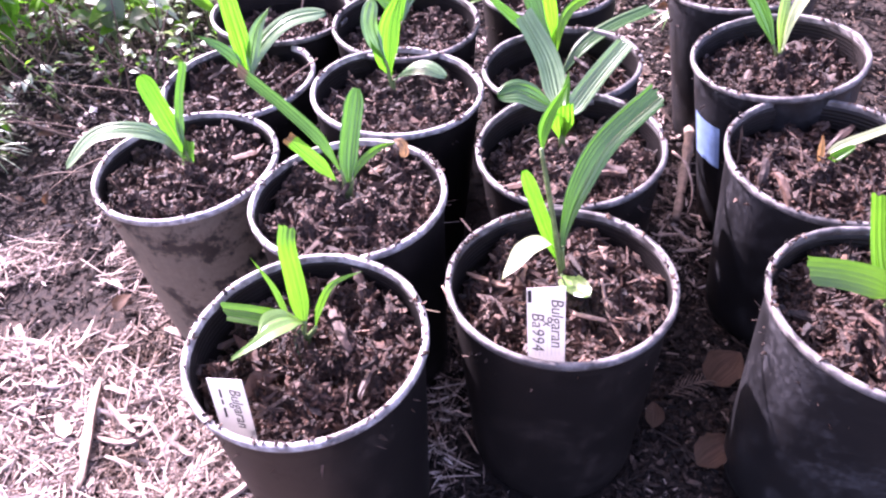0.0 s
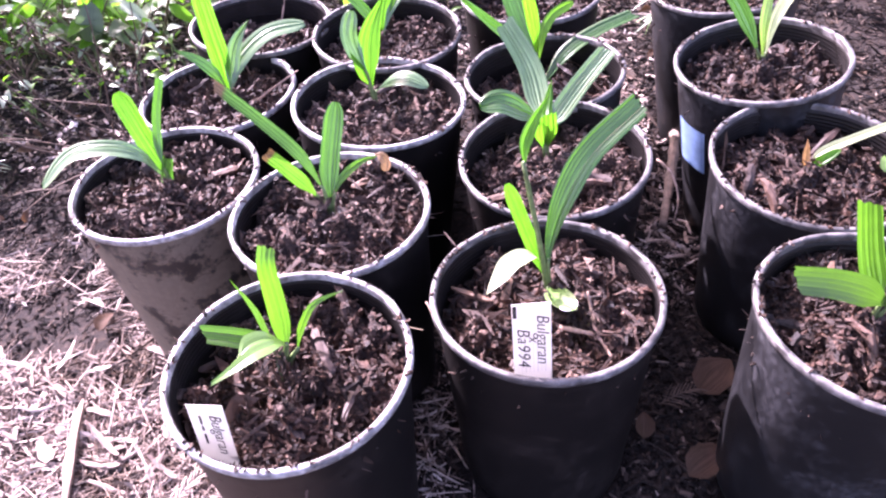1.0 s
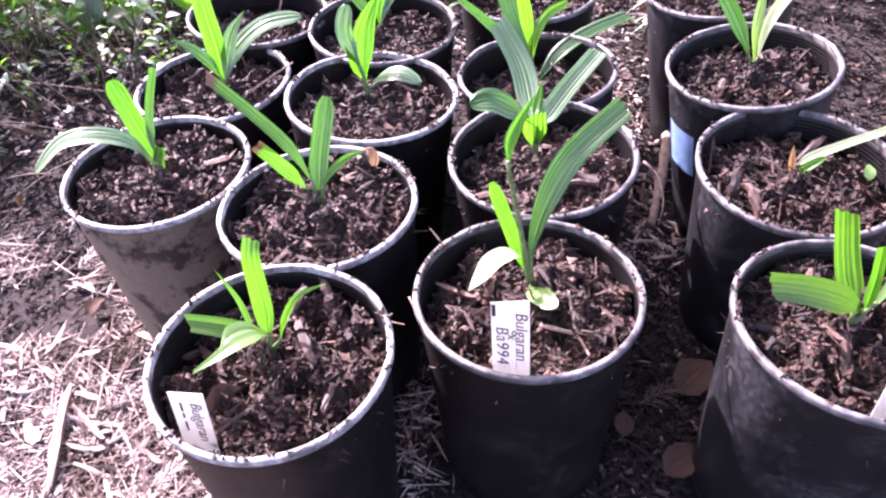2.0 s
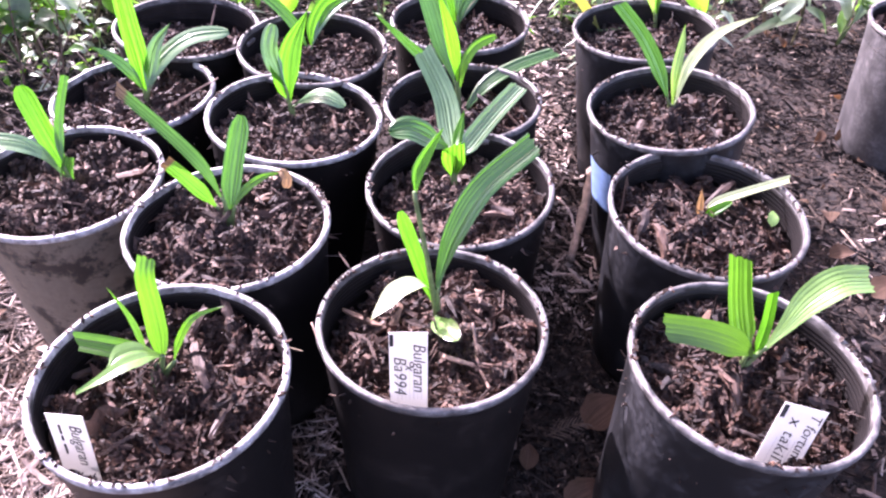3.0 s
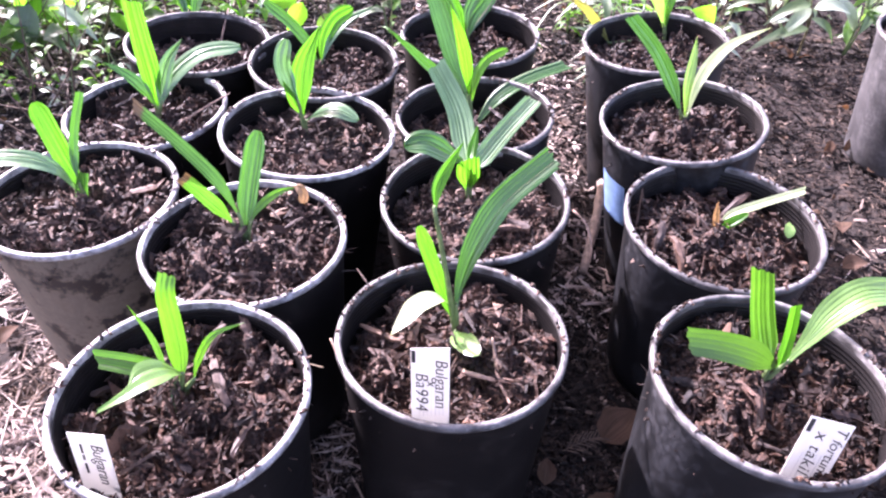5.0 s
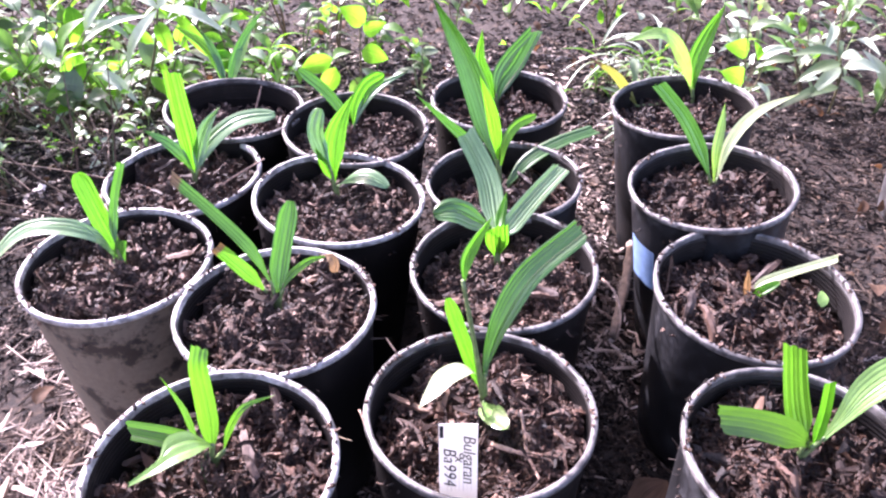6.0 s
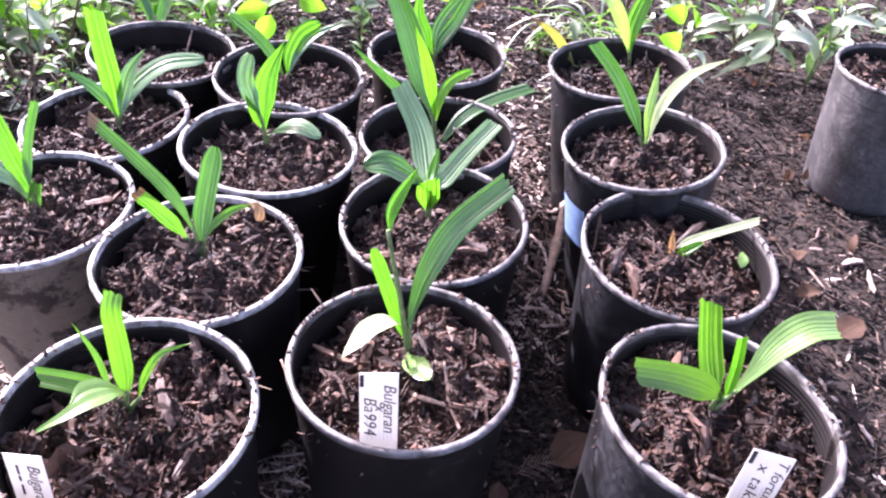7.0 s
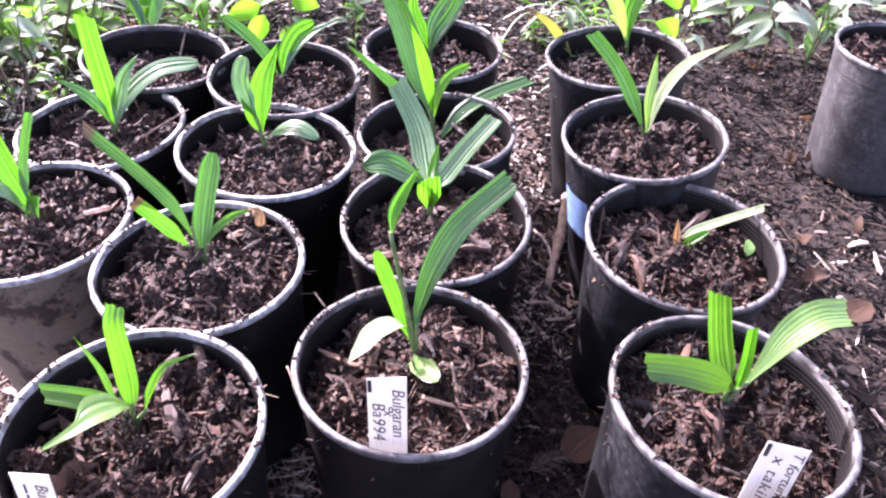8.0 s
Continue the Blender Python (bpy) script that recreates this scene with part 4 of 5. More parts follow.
palm_seedling((0.414, 1.109, 0.203), [
        (((0.411, 1.109, 0.222), (0.411, 1.125, 0.260), (0.426, 1.142, 0.297), (0.450, 1.159, 0.338)), 0.0255, 4, "point", 0, "bright"),
        (((0.408, 1.109, 0.227), (0.386, 1.102, 0.275), (0.349, 1.095, 0.319), (0.294, 1.089, 0.313)), 0.0276, 5, "point", 55, "pale"),
        (((0.330, 1.109, 0.201), (0.311, 1.109, 0.227), (0.287, 1.109, 0.255), (0.250, 1.109, 0.279)), 0.0142, 2, "point", 20, "dead"),
    ], "palm seedling with bright leaves and one withered leaf")


# ---- plant labels ----
def writing(text, size, m, parent, space):
    cu = bpy.data.curves.new("writing", "FONT")
    cu.offset = -0.00008
    cu.body, cu.size, cu.extrude, cu.align_y = text, size, 0.00015, "CENTER"
    cu.shear, cu.space_character = 0.25, space
    tmp = bpy.data.objects.new("writing", cu)
    scene.collection.objects.link(tmp)
    bpy.context.view_layer.update()
    me = bpy.data.meshes.new_from_object(tmp.evaluated_get(bpy.context.evaluated_depsgraph_get()))
    bpy.data.objects.remove(tmp)
    me.materials.clear()
    me.materials.append(INK)
    ob = new("writing", me)
    ob.parent = parent
    ob.matrix_parent_inverse = Matrix()
    ob.matrix_basis = m
    return tagged(ob, "handwritten black marker lettering")


def slab(w, h, t, bend=0.0, n=8):
    verts, faces = [], []
    for side in (0, 1):
        for j in range(n + 1):
            for i in (0, 1):
                s = j / n
                verts.append(((i - 0.5) * w, s * h, bend * (s - 0.5) ** 2 * 4 + (t if side else 0)))
    k = 2 * (n + 1)
    for j in range(n):
        a = 2 * j
        faces.append((a, a + 2, a + 3, a + 1))
        faces.append((k + a, k + a + 1, k + a + 3, k + a + 2))
        faces.append((a, k + a, k + a + 2, a + 2))
        faces.append((a + 1, a + 3, k + a + 3, k + a + 1))
    faces += [(0, 1, k + 1, k), (2 * n, k + 2 * n, k + 2 * n + 1, 2 * n + 1)]
    return verts, faces


def plant_label(foot, top, right, width, lines, label, bar=True, strokes=()):
    """A label stuck in the soil; its writing runs down along it. right: the way of its width."""
    a, up = Vector(foot), (Vector(top) - Vector(foot))
    vis = up.length
    y = up.normalized()
    x = Vector(right)
    x = (x - y * x.dot(y)).normalized()
    z = x.cross(y)
    turn = Matrix((x, y, z)).transposed()
    ob = empty("plant_label", a - y * 0.006, label, "plant label", "plant labels", turn)
    v, f = slab(width, vis + 0.006, 0.0005, 0.0004)
    build("label_strip", v, f, LABEL, ob, smooth=False)
    full = vis + 0.006
    for text, off, size, down, space in lines:
        m = Matrix.Translation((off, full - down, 0.0016)) @ pose(0, 0, 0, 0, 0, -90)
        writing(text, size, m, ob, space)
    for down, run in strokes:
        v, f = slab(0.0016, run, 0.0003)
        build("scribble", [(p[0] - width * 0.20, full - down - p[1], p[2] + 0.0014) for p in v], f, INK, ob, "unreadable marker strokes", smooth=False)
    if bar:
        v, f = slab(width * 0.10, 0.011, 0.0004)
        fv, ff = [], []
        for q in range(7):
            x0, wd = -width * 0.30 + q * width * 0.105, width * (0.012, 0.02, 0.008)[q % 3]
            ff.append((len(fv), len(fv) + 1, len(fv) + 2, len(fv) + 3))
            fv += [(x0, full - 0.066, 0.0012), (x0 + wd, full - 0.066, 0.0012), (x0 + wd, full - 0.030, 0.0014), (x0, full - 0.030, 0.0014)]
        build("stripe_print", fv, ff, BARINK, ob, "faint grey printed stripes", smooth=False)
        build("printed_bar", [(p[0] - width * 0.5 + width * 0.07, p[1] + full - 0.0125, p[2] + 0.0013) for p in v], f, INK, ob, "black printed bar", smooth=False)
    return ob


plant_label((0.0465, 0.397, 0.193), (0.0465, 0.4140, 0.2885), (1, 0, 0), 0.0295,
            [("Bulgaran", 0.0080, 0.0138, 0.010, 1.0), ("x", 0.0010, 0.0120, 0.030, 1.0), ("Ba994", -0.0070, 0.0140, 0.022, 1.1)], "white plastic plant label with black handwriting in soil")
plant_label((-0.194, 0.345, 0.203), (-0.191, 0.352, 0.275), (1, -0.12, -0.25), 0.0265,
            [("Bulgaran", 0.0055, 0.0122, 0.009, 1.0)], "white plastic plant label leaning inside the near pot", False, ((0.010, 0.009), (0.021, 0.005), (0.030, 0.010)))
plant_label((0.3188, 0.3400, 0.193), (0.3378, 0.3602, 0.2630), (1, -0.12, -0.12), 0.034,
            [("T fortunei", 0.0100, 0.0125, 0.003, 0.95), ("x takil", -0.0030, 0.0140, 0.010, 1.1)], "white plastic plant label naming a palm cross")


# sticker on the wall of one pot
def wall_sticker(key, a0, a1, z0, z1):
    pot, body, h, turn, soil, level = MADE[key]
    r = next(row[6] for row in POTS if row[0] == key)
    b = r * 0.80
    verts, faces, n = [], [], 8
    for z in (z0, z1):
        s = (z - 0.006) / (h - 0.022)
        q = b + (r - 0.0045 - b) * s + 0.0012
        for i in range(n + 1):
            a = radians(a0 + (a1 - a0) * i / n)
            verts.append((q * math.cos(a), q * math.sin(a), z))
    for i in range(n):
        faces.append((i, i + 1, n + 2 + i, n + 1 + i))
    build("sticker", verts, faces, STICKER, body, "torn blue paper sticker")


wall_sticker("R3", 182, 214, 0.125, 0.185)


# ---- litter: sticks, roots, dry leaves ----
def stick(points, radius, label, name="stick", material=None, category="stick"):
    line = spline(points, 12)
    base = line[0].copy()
    radii = [radius * (1 - 0.4 * i / 12) * RNG.uniform(0.85, 1.15) for i in range(13)]
    v, f = tube([p - base for p in line], radii, 7)
    ob = build(name, v, f, material or STICK)
    ob.location = base
    return tagged(ob, label, category)


slat = new("plank_offcut", piece_mesh(0.135, 0.0105, 0.006, 41, STICK, "plank_offcut"))
slat.matrix_world = pose(-0.443, 0.505, 0.020, 4, 0, -79)
tagged(slat, "short pale weathered wooden offcut lying on mulch", "wood offcut")
stick([(0.322, 0.985, 0.030), (0.296, 0.900, 0.018), (0.262, 0.800, 0.013)], 0.009, "flat strip of grey wood lying between the pots", "wood_strip")
stick([(0.195, 0.640, 0.243), (0.208, 0.630, 0.232), (0.216, 0.622, 0.205), (0.214, 0.620, 0.175)], 0.0012, "thin dry rootlet hanging over a pot rim", "root", ROOT, "root")
stick([(-0.050, 0.435, 0.249), (-0.037, 0.428, 0.252)], 0.0006, "tiny dark twig stuck on a pot rim", "twig", BROWNSTEM, "twig")
stick([(-0.036, 0.472, 0.238), (-0.029, 0.456, 0.233)], 0.0009, "tiny pale twig stuck on a pot rim", "twig", ROOT, "twig")


stick([(-0.252, 0.880, 0.208), (-0.226, 0.887, 0.222), (-0.199, 0.909, 0.229)], 0.0016, "thin dry twig lying across a pot rim", "twig", ROOT, "twig")
stick([(0.074, 0.462, 0.206), (0.092, 0.452, 0.209), (0.105, 0.446, 0.208), (0.114, 0.424, 0.205)], 0.0022, "pale forked root lying on the soil", "root", ROOT, "root")
stick([(0.105, 0.446, 0.206), (0.104, 0.468, 0.214), (0.101, 0.478, 0.230)], 0.0019, "pale root stub standing in the soil", "root", ROOT, "root")
stick([(-0.006, 0.543, 0.230), (-0.019, 0.556, 0.243)], 0.0010, "dark thin twig at a pot rim", "twig", ROOT, "twig")
stick([(-0.258, 1.118, 0.190), (-0.249, 1.136, 0.218), (-0.245, 1.160, 0.234)], 0.0018, "pale twig standing up from the soil", "twig", ROOT, "twig")


def leaf_blade(length, width, material, name, parent=None, fold=0.25, curl=0.3, tip=1.0, n=8, torn=0.0):
    """An oval leaf from its stalk at the origin along x, folded along its rib."""
    verts, faces, uv = [], [], []
    for i in range(n + 1):
        s = i / n
        w = width * 0.5 * max(0.02, math.sin(math.pi * s ** (0.75 * tip)) ** 0.85)
        w *= 1 + torn * RNG.uniform(-0.8, 0.3) * (n > 8)
        x = length * s
        z = -curl * length * s * s + 0.10 * length * math.sin(math.pi * s)
        for u in (-1, -0.5, 0, 0.5, 1):
            verts.append((x, u * w, z + abs(u) * w * fold + 0.06 * w * math.sin(9 * s + u * 3)))
            uv.append((u * 0.5 + 0.5, s))
    for i in range(n):
        for k in range(4):
            a = i * 5 + k
            faces.append((a, a + 1, a + 6, a + 5))
    return build(name, verts, faces, material, parent, "", uv)


for x, y, yaw, ln in ((0.236, 0.522, 40, 0.055), (0.200, 0.425, 30, 0.050), (0.166, 0.470, 80, 0.03), (0.645, 0.720, 30, 0.05), (-0.47, 0.68, 75, 0.035), (-0.58, 0.44, 200, 0.05),
                           (-0.40, 0.36, 20, 0.05), (0.62, 0.80, 10, 0.04), (0.55, 0.62, 120, 0.045), (0.66, 0.90, 250, 0.035), (0.20, 0.36, 250, 0.05)):
    dl = leaf_blade(ln, ln * RNG.uniform(0.5, 0.8), WEED["dry"], "dry_leaf", None, RNG.uniform(0.2, 0.7), RNG.uniform(-0.2, 0.3), 0.9, 12, 0.14)
    dl.matrix_world = pose(x, y, ground_height(x, y) + 0.014, 6, -6, yaw)
    tagged(dl, "curled brown dead leaf lying on mulch", "dry leaf", "fallen leaves")


def dry_sprig(x, y, yaw, length, label, material):
    """A flat dead conifer sprig: a stalk with two combs of needles."""
    z = ground_height(x, y)
    sprig = empty("dry_sprig", (x, y, z), label, "dry sprig", "fallen sprigs", pose(0, 0, 0, 0, 0, yaw).to_3x3())
    line = spline([(0, 0, 0.006), (length * 0.5, 0, 0.016), (length, 0, 0.012)], 10)
    v, f = tube(line, [0.0009 - 0.00006 * i for i in range(11)], 5)
    build("stalk", v, f, material, sprig)
    for i in range(22):
        q = 0.08 + 0.9 * i / 22
        p = line[int(q * 10)].lerp(line[min(10, int(q * 10) + 1)], q * 10 % 1)
        side = 1 if i % 2 else -1
        ln = length * 0.42 * (1 - 0.5 * q) * RNG.uniform(0.8, 1.15)
        end = p + Vector((ln * 0.75, side * ln * 0.65, RNG.uniform(-0.004, 0.004)))
        v, f = tube([p, p.lerp(end, 0.5) + Vector((0, 0, 0.002)), end], [0.0007, 0.0008, 0.0003], 4)
        build("needle", v, f, material, sprig)


dry_sprig(-0.520, 0.765, 70, 0.060, "bleached dead conifer sprig on mulch beside a muddy pot", PALESPRIG)
dry_sprig(-0.318, 0.430, 50, 0.050, "pale dead conifer sprig on mulch at the near pot", PALESPRIG)
# dark twig colour paints the shade on this sprig
dry_sprig(0.190, 0.515, 15, 0.060, "dead conifer sprig between pots, darkened for the shade", TWIG)

scrap = leaf_blade(0.022, 0.012, LEAF["pale"], "leaf_scrap", None, 0.1, 0.1)
scrap.matrix_world = pose(0.424, 0.634, 0.208, 10, -20, 70)
tagged(scrap, "small torn pale green leaf scrap on soil", "leaf scrap")

# ---- weeds behind the pots ----
BLADES = {}


def blade(kind):
    """Shared leaf meshes: oval, round, lance, grass; three colours."""
    if kind not in BLADES:
        shape, tint = kind
        ln, wd, fold, curl, tip = {"oval": (1, 0.46, 0.25, 0.25, 1.0), "round": (1, 0.85, 0.12, 0.15, 0.9), "lance": (1, 0.26, 0.3, 0.35, 1.0), "grass": (1, 0.06, 0.4, 0.5, 1.0)}[shape]
        ob = leaf_blade(ln, wd, WEED[tint], "leaf", None, fold, curl, tip)
        BLADES[kind] = ob.data
        bpy.data.objects.remove(ob)
    return BLADES[kind]


def weed(x, y, h, stems, per, shape, tints, size, label, spread=0.25, thick=0.0026, low=0.25):
    z = ground_height(x, y)
    plant = empty("weed", (x, y, z), label, "weed", "weeds behind the pots")
    for s in range(stems):
        a = RNG.uniform(0, 2 * math.pi)
        lean = spread * RNG.uniform(0.3, 1.2)
        hh = h * RNG.uniform(0.65, 1.1)
        top = Vector((math.cos(a) * lean * hh, math.sin(a) * lean * hh, hh))
        mid = top * 0.5 + Vector((RNG.uniform(-0.1, 0.1) * hh, RNG.uniform(-0.1, 0.1) * hh, 0.05 * hh))
        line = spline([(0, 0, -0.01), mid, top], 8)
        v, f = tube(line, [thick * (1 - 0.7 * i / 8) for i in range(9)], 5)
        build("stem", v, f, BROWNSTEM if thick > 0.003 or RNG.uniform() < 0.5 else STEM, plant)
        for k in range(per):
            q = low + (1 - low) * (k + RNG.uniform(0, 0.8)) / per
            i = min(int(q * 8), 7)
            p = line[i].lerp(line[i + 1], min(1.0, q * 8 - i))
            leaf = new("leaf", blade((shape, tints[int(RNG.integers(len(tints)))])))
            leaf.parent = plant
            sc = size * RNG.uniform(0.6, 1.25)
            leaf.matrix_basis = Matrix.Translation(p) @ pose(0, 0, 0, RNG.uniform(-35, 35), RNG.uniform(-60, 12), RNG.uniform(0, 360)) @ Matrix.Diagonal((sc, sc, sc, 1))
    return plant


OVAL = "leafy green weed with oval leaves growing behind pots"
ROUND = "low weed with round glowing yellow-green leaves"
LANCE = "grey-green weed with long narrow silvery leaves"
WOODY = "woody brown-stemmed weed with large silvery and yellow-green leaves"
SPRIG = "small-leaved weed on thin brown stems over bare earth"


def standing_weed(base, stems, leaves, label):
    """A weed with bent stems and leaves, each from its stalk to its tip: two points, width, colour."""
    b = Vector(base)
    plant = empty("weed", base, label, "weed", "weeds behind the pots")
    for points, thick in stems:
        v, f = tube(spline([Vector(p) - b for p in points], 10), [thick * (1 - 0.05 * i) for i in range(11)], 6)
        build("stem", v, f, OLIVESTEM, plant)
    for p0, p1, width, tint in leaves:
        along = Vector(p1) - Vector(p0)
        ob = leaf_blade(along.length, width, WEED[tint], "leaf", plant, RNG.uniform(0.15, 0.45), RNG.uniform(0.08, 0.22), RNG.uniform(0.85, 1.1))
        x = along.normalized()
        y = (Vector((0.3, -1.0, 0.45)) if tint == "light" else Vector((0.25, -0.35, 1))).cross(x).normalized()
        ob.matrix_basis = Matrix.Translation(Vector(p0) - b) @ Matrix((x, y, x.cross(y))).transposed().to_4x4()
    return plant


woody = standing_weed((-0.76, 1.43, 0.0), [([(-0.76, 1.43, -0.01), (-0.701, 1.40, 0.114), (-0.620, 1.40, 0.215)], 0.0034), ([(-0.73, 1.41, 0.06), (-0.78, 1.42, 0.15), (-0.80, 1.44, 0.24)], 0.0022)], [
    ((-0.619, 1.38, 0.147), (-0.535, 1.36, 0.100), 0.026, "grey"), ((-0.634, 1.40, 0.188), (-0.505, 1.42, 0.244), 0.022, "grey"), ((-0.648, 1.40, 0.182), (-0.661, 1.37, 0.100), 0.046, "light"),
    ((-0.665, 1.40, 0.150), (-0.735, 1.38, 0.168), 0.018, "grey"), ((-0.620, 1.40, 0.215), (-0.570, 1.44, 0.275), 0.024, "grey"), ((-0.790, 1.43, 0.20), (-0.860, 1.40, 0.235), 0.024, "light"),
    ((-0.800, 1.44, 0.24), (-0.760, 1.42, 0.290), 0.024, "grey"), ((-0.775, 1.42, 0.14), (-0.840, 1.40, 0.115), 0.030, "light")], WOODY)
woodier = standing_weed((-0.595, 1.46, 0.0), [([(-0.595, 1.46, -0.01), (-0.506, 1.40, 0.163), (-0.470, 1.38, 0.262)], 0.0034)], [
    ((-0.471, 1.38, 0.260), (-0.558, 1.36, 0.150), 0.024, "grey"), ((-0.464, 1.38, 0.263), (-0.352, 1.37, 0.230), 0.026, "grey"), ((-0.440, 1.38, 0.250), (-0.380, 1.35, 0.178), 0.024, "light"),
    ((-0.500, 1.40, 0.190), (-0.560, 1.42, 0.225), 0.022, "light"), ((-0.480, 1.39, 0.235), (-0.455, 1.36, 0.185), 0.028, "light"), ((-0.525, 1.41, 0.120), (-0.470, 1.38, 0.088), 0.022, "light"),
    ((-0.470, 1.38, 0.262), (-0.420, 1.42, 0.310), 0.022, "grey"), ((-0.470, 1.38, 0.262), (-0.530, 1.40, 0.290), 0.020, "grey")], WOODY)
standing_weed((-0.105, 1.31, 0.0), [([(-0.105, 1.31, -0.01), (-0.109, 1.29, 0.15), (-0.104, 1.28, 0.280)], 0.0024), ([(-0.107, 1.29, 0.14), (-0.130, 1.26, 0.20), (-0.150, 1.25, 0.222)], 0.0014)], [
    ((-0.095, 1.28, 0.272), (-0.132, 1.27, 0.300), 0.036, "light"), ((-0.098, 1.28, 0.255), (-0.062, 1.27, 0.274), 0.026, "light"), ((-0.066, 1.28, 0.262), (-0.028, 1.27, 0.258), 0.022, "mid"),
    ((-0.104, 1.28, 0.222), (-0.060, 1.27, 0.212), 0.034, "light"), ((-0.150, 1.25, 0.222), (-0.207, 1.25, 0.202), 0.032, "light"), ((-0.146, 1.25, 0.206), (-0.174, 1.24, 0.158), 0.032, "light"),
    ((-0.150, 1.25, 0.222), (-0.120, 1.25, 0.236), 0.022, "mid"), ((-0.107, 1.29, 0.170), (-0.130, 1.27, 0.135), 0.024, "mid"), ((-0.106, 1.28, 0.190), (-0.080, 1.27, 0.170), 0.018, "dull")], ROUND)
standing_weed((-0.004, 1.32, 0.0), [([(-0.004, 1.32, -0.01), (-0.004, 1.31, 0.12), (-0.002, 1.30, 0.245)], 0.0013)], [
    ((-0.003, 1.31, 0.10 + 0.022 * k), (-0.003 + 0.026 * math.cos(2.4 * k), 1.31 + 0.026 * math.sin(2.4 * k), 0.112 + 0.022 * k), 0.007, "mid") for k in range(7)], "thin upright weed with tiny narrow leaves")
standing_weed((-0.655, 1.38, 0.0), [([(-0.655, 1.38, -0.01), (-0.652, 1.37, 0.08), (-0.640, 1.36, 0.170)], 0.0022), ([(-0.652, 1.37, 0.06), (-0.720, 1.37, 0.13), (-0.745, 1.37, 0.200)], 0.0020)], [
    ((-0.640, 1.36, 0.158), (-0.662, 1.33, 0.078), 0.050, "dull"), ((-0.720, 1.37, 0.145), (-0.770, 1.35, 0.185), 0.042, "mid"), ((-0.715, 1.37, 0.140), (-0.682, 1.35, 0.190), 0.036, "dull"),
    ((-0.735, 1.37, 0.180), (-0.700, 1.36, 0.232), 0.034, "dull"), ((-0.745, 1.37, 0.195), (-0.792, 1.36, 0.235), 0.040, "mid"), ((-0.700, 1.37, 0.110), (-0.748, 1.34, 0.100), 0.034, "mid"),
    ((-0.648, 1.37, 0.100), (-0.588, 1.34, 0.085), 0.026, "dull"), ((-0.650, 1.37, 0.090), (-0.700, 1.34, 0.065), 0.026, "grey")], OVAL)
# copies, those at the far left added partly to cast shade
for thing, x, y, turn in ((woody, -0.93, 1.27, 70), (woodier, -1.05, 1.14, 160), (woodier, -0.98, 1.42, 200), (woody, -0.86, 1.60, 30), (woody, -0.42, 1.66, 250), (woodier, -1.12, 1.32, 300), (woodier, -0.72, 1.72, 120), (woody, -0.60, 1.84, 340)):
    copy_thing(thing, pose(x, y, 0, 0, 0, turn))
# tall woody weeds further back, with their leaves up high
for x, y, h, shape in ((-0.88, 1.56, 0.28, "lance"), (-0.50, 1.66, 0.28, "lance"), (-0.68, 1.70, 0.32, "lance"), (-1.00, 1.64, 0.32, "lance"),
                       (-0.84, 1.78, 0.34, "oval"), (-0.52, 1.82, 0.32, "oval"), (-1.12, 1.76, 0.36, "oval"), (-0.68, 1.94, 0.36, "lance"), (-0.94, 1.96, 0.38, "oval"), (-0.36, 1.90, 0.28, "lance"), (-1.2, 1.95, 0.40, "oval"), (-0.22, 1.80, 0.22, "lance")):
    weed(x, y, h, 2, 7, shape, ("grey", "light", "light", "mid"), 0.110 if shape == "lance" else 0.075, WOODY, 0.4, 0.0034, 0.4)
# shrubby growth, mostly out of view, added to shade the bare earth
for x, y, h in ((-0.98, 1.30, 0.30), (-1.10, 1.18, 0.30), (-1.20, 1.32, 0.36), (-0.90, 1.36, 0.26)):
    weed(x, y, h, 6, 9, "oval", ("mid", "light", "light", "grey"), 0.066, OVAL, 0.4, 0.0028, 0.35)
# yellow-green glowing leaves among them
for x, y, h in ((-0.84, 1.48, 0.16), (-0.93, 1.44, 0.16), (-0.66, 1.50, 0.14), (-0.42, 1.54, 0.18), (-1.02, 1.52, 0.18), (-0.74, 1.60, 0.18), (-0.30, 1.50, 0.14)):
    weed(x, y, h, 3, 4, "oval", ("light", "light", "mid"), 0.052, ROUND, 0.5, 0.0022, 0.4)
# thick green growth between the stems, right behind the pots
for k in range(9):
    x, y = -0.52 - 0.55 * ((k * 0.618 + 0.3) % 1), 1.36 + 0.34 * ((k * 0.382) % 1)
    weed(x, y, RNG.uniform(0.14, 0.26), 3, 5, "oval", ("mid", "dull", "dull", "light", "grey"), 0.062, OVAL, 0.5, 0.0024, 0.3)
for x, y, h in ((-0.36, 1.52, 0.15), (-0.24, 1.62, 0.18), (-0.30, 1.76, 0.22), (-0.12, 1.70, 0.16), (-0.16, 1.86, 0.22), (-0.02, 1.58, 0.10), (-0.40, 1.70, 0.22), (0.06, 1.90, 0.18)):
    weed(x, y, h, 3, 5, "oval", ("mid", "dull", "dull", "light", "grey"), 0.046, OVAL, 0.5, 0.0022, 0.3)
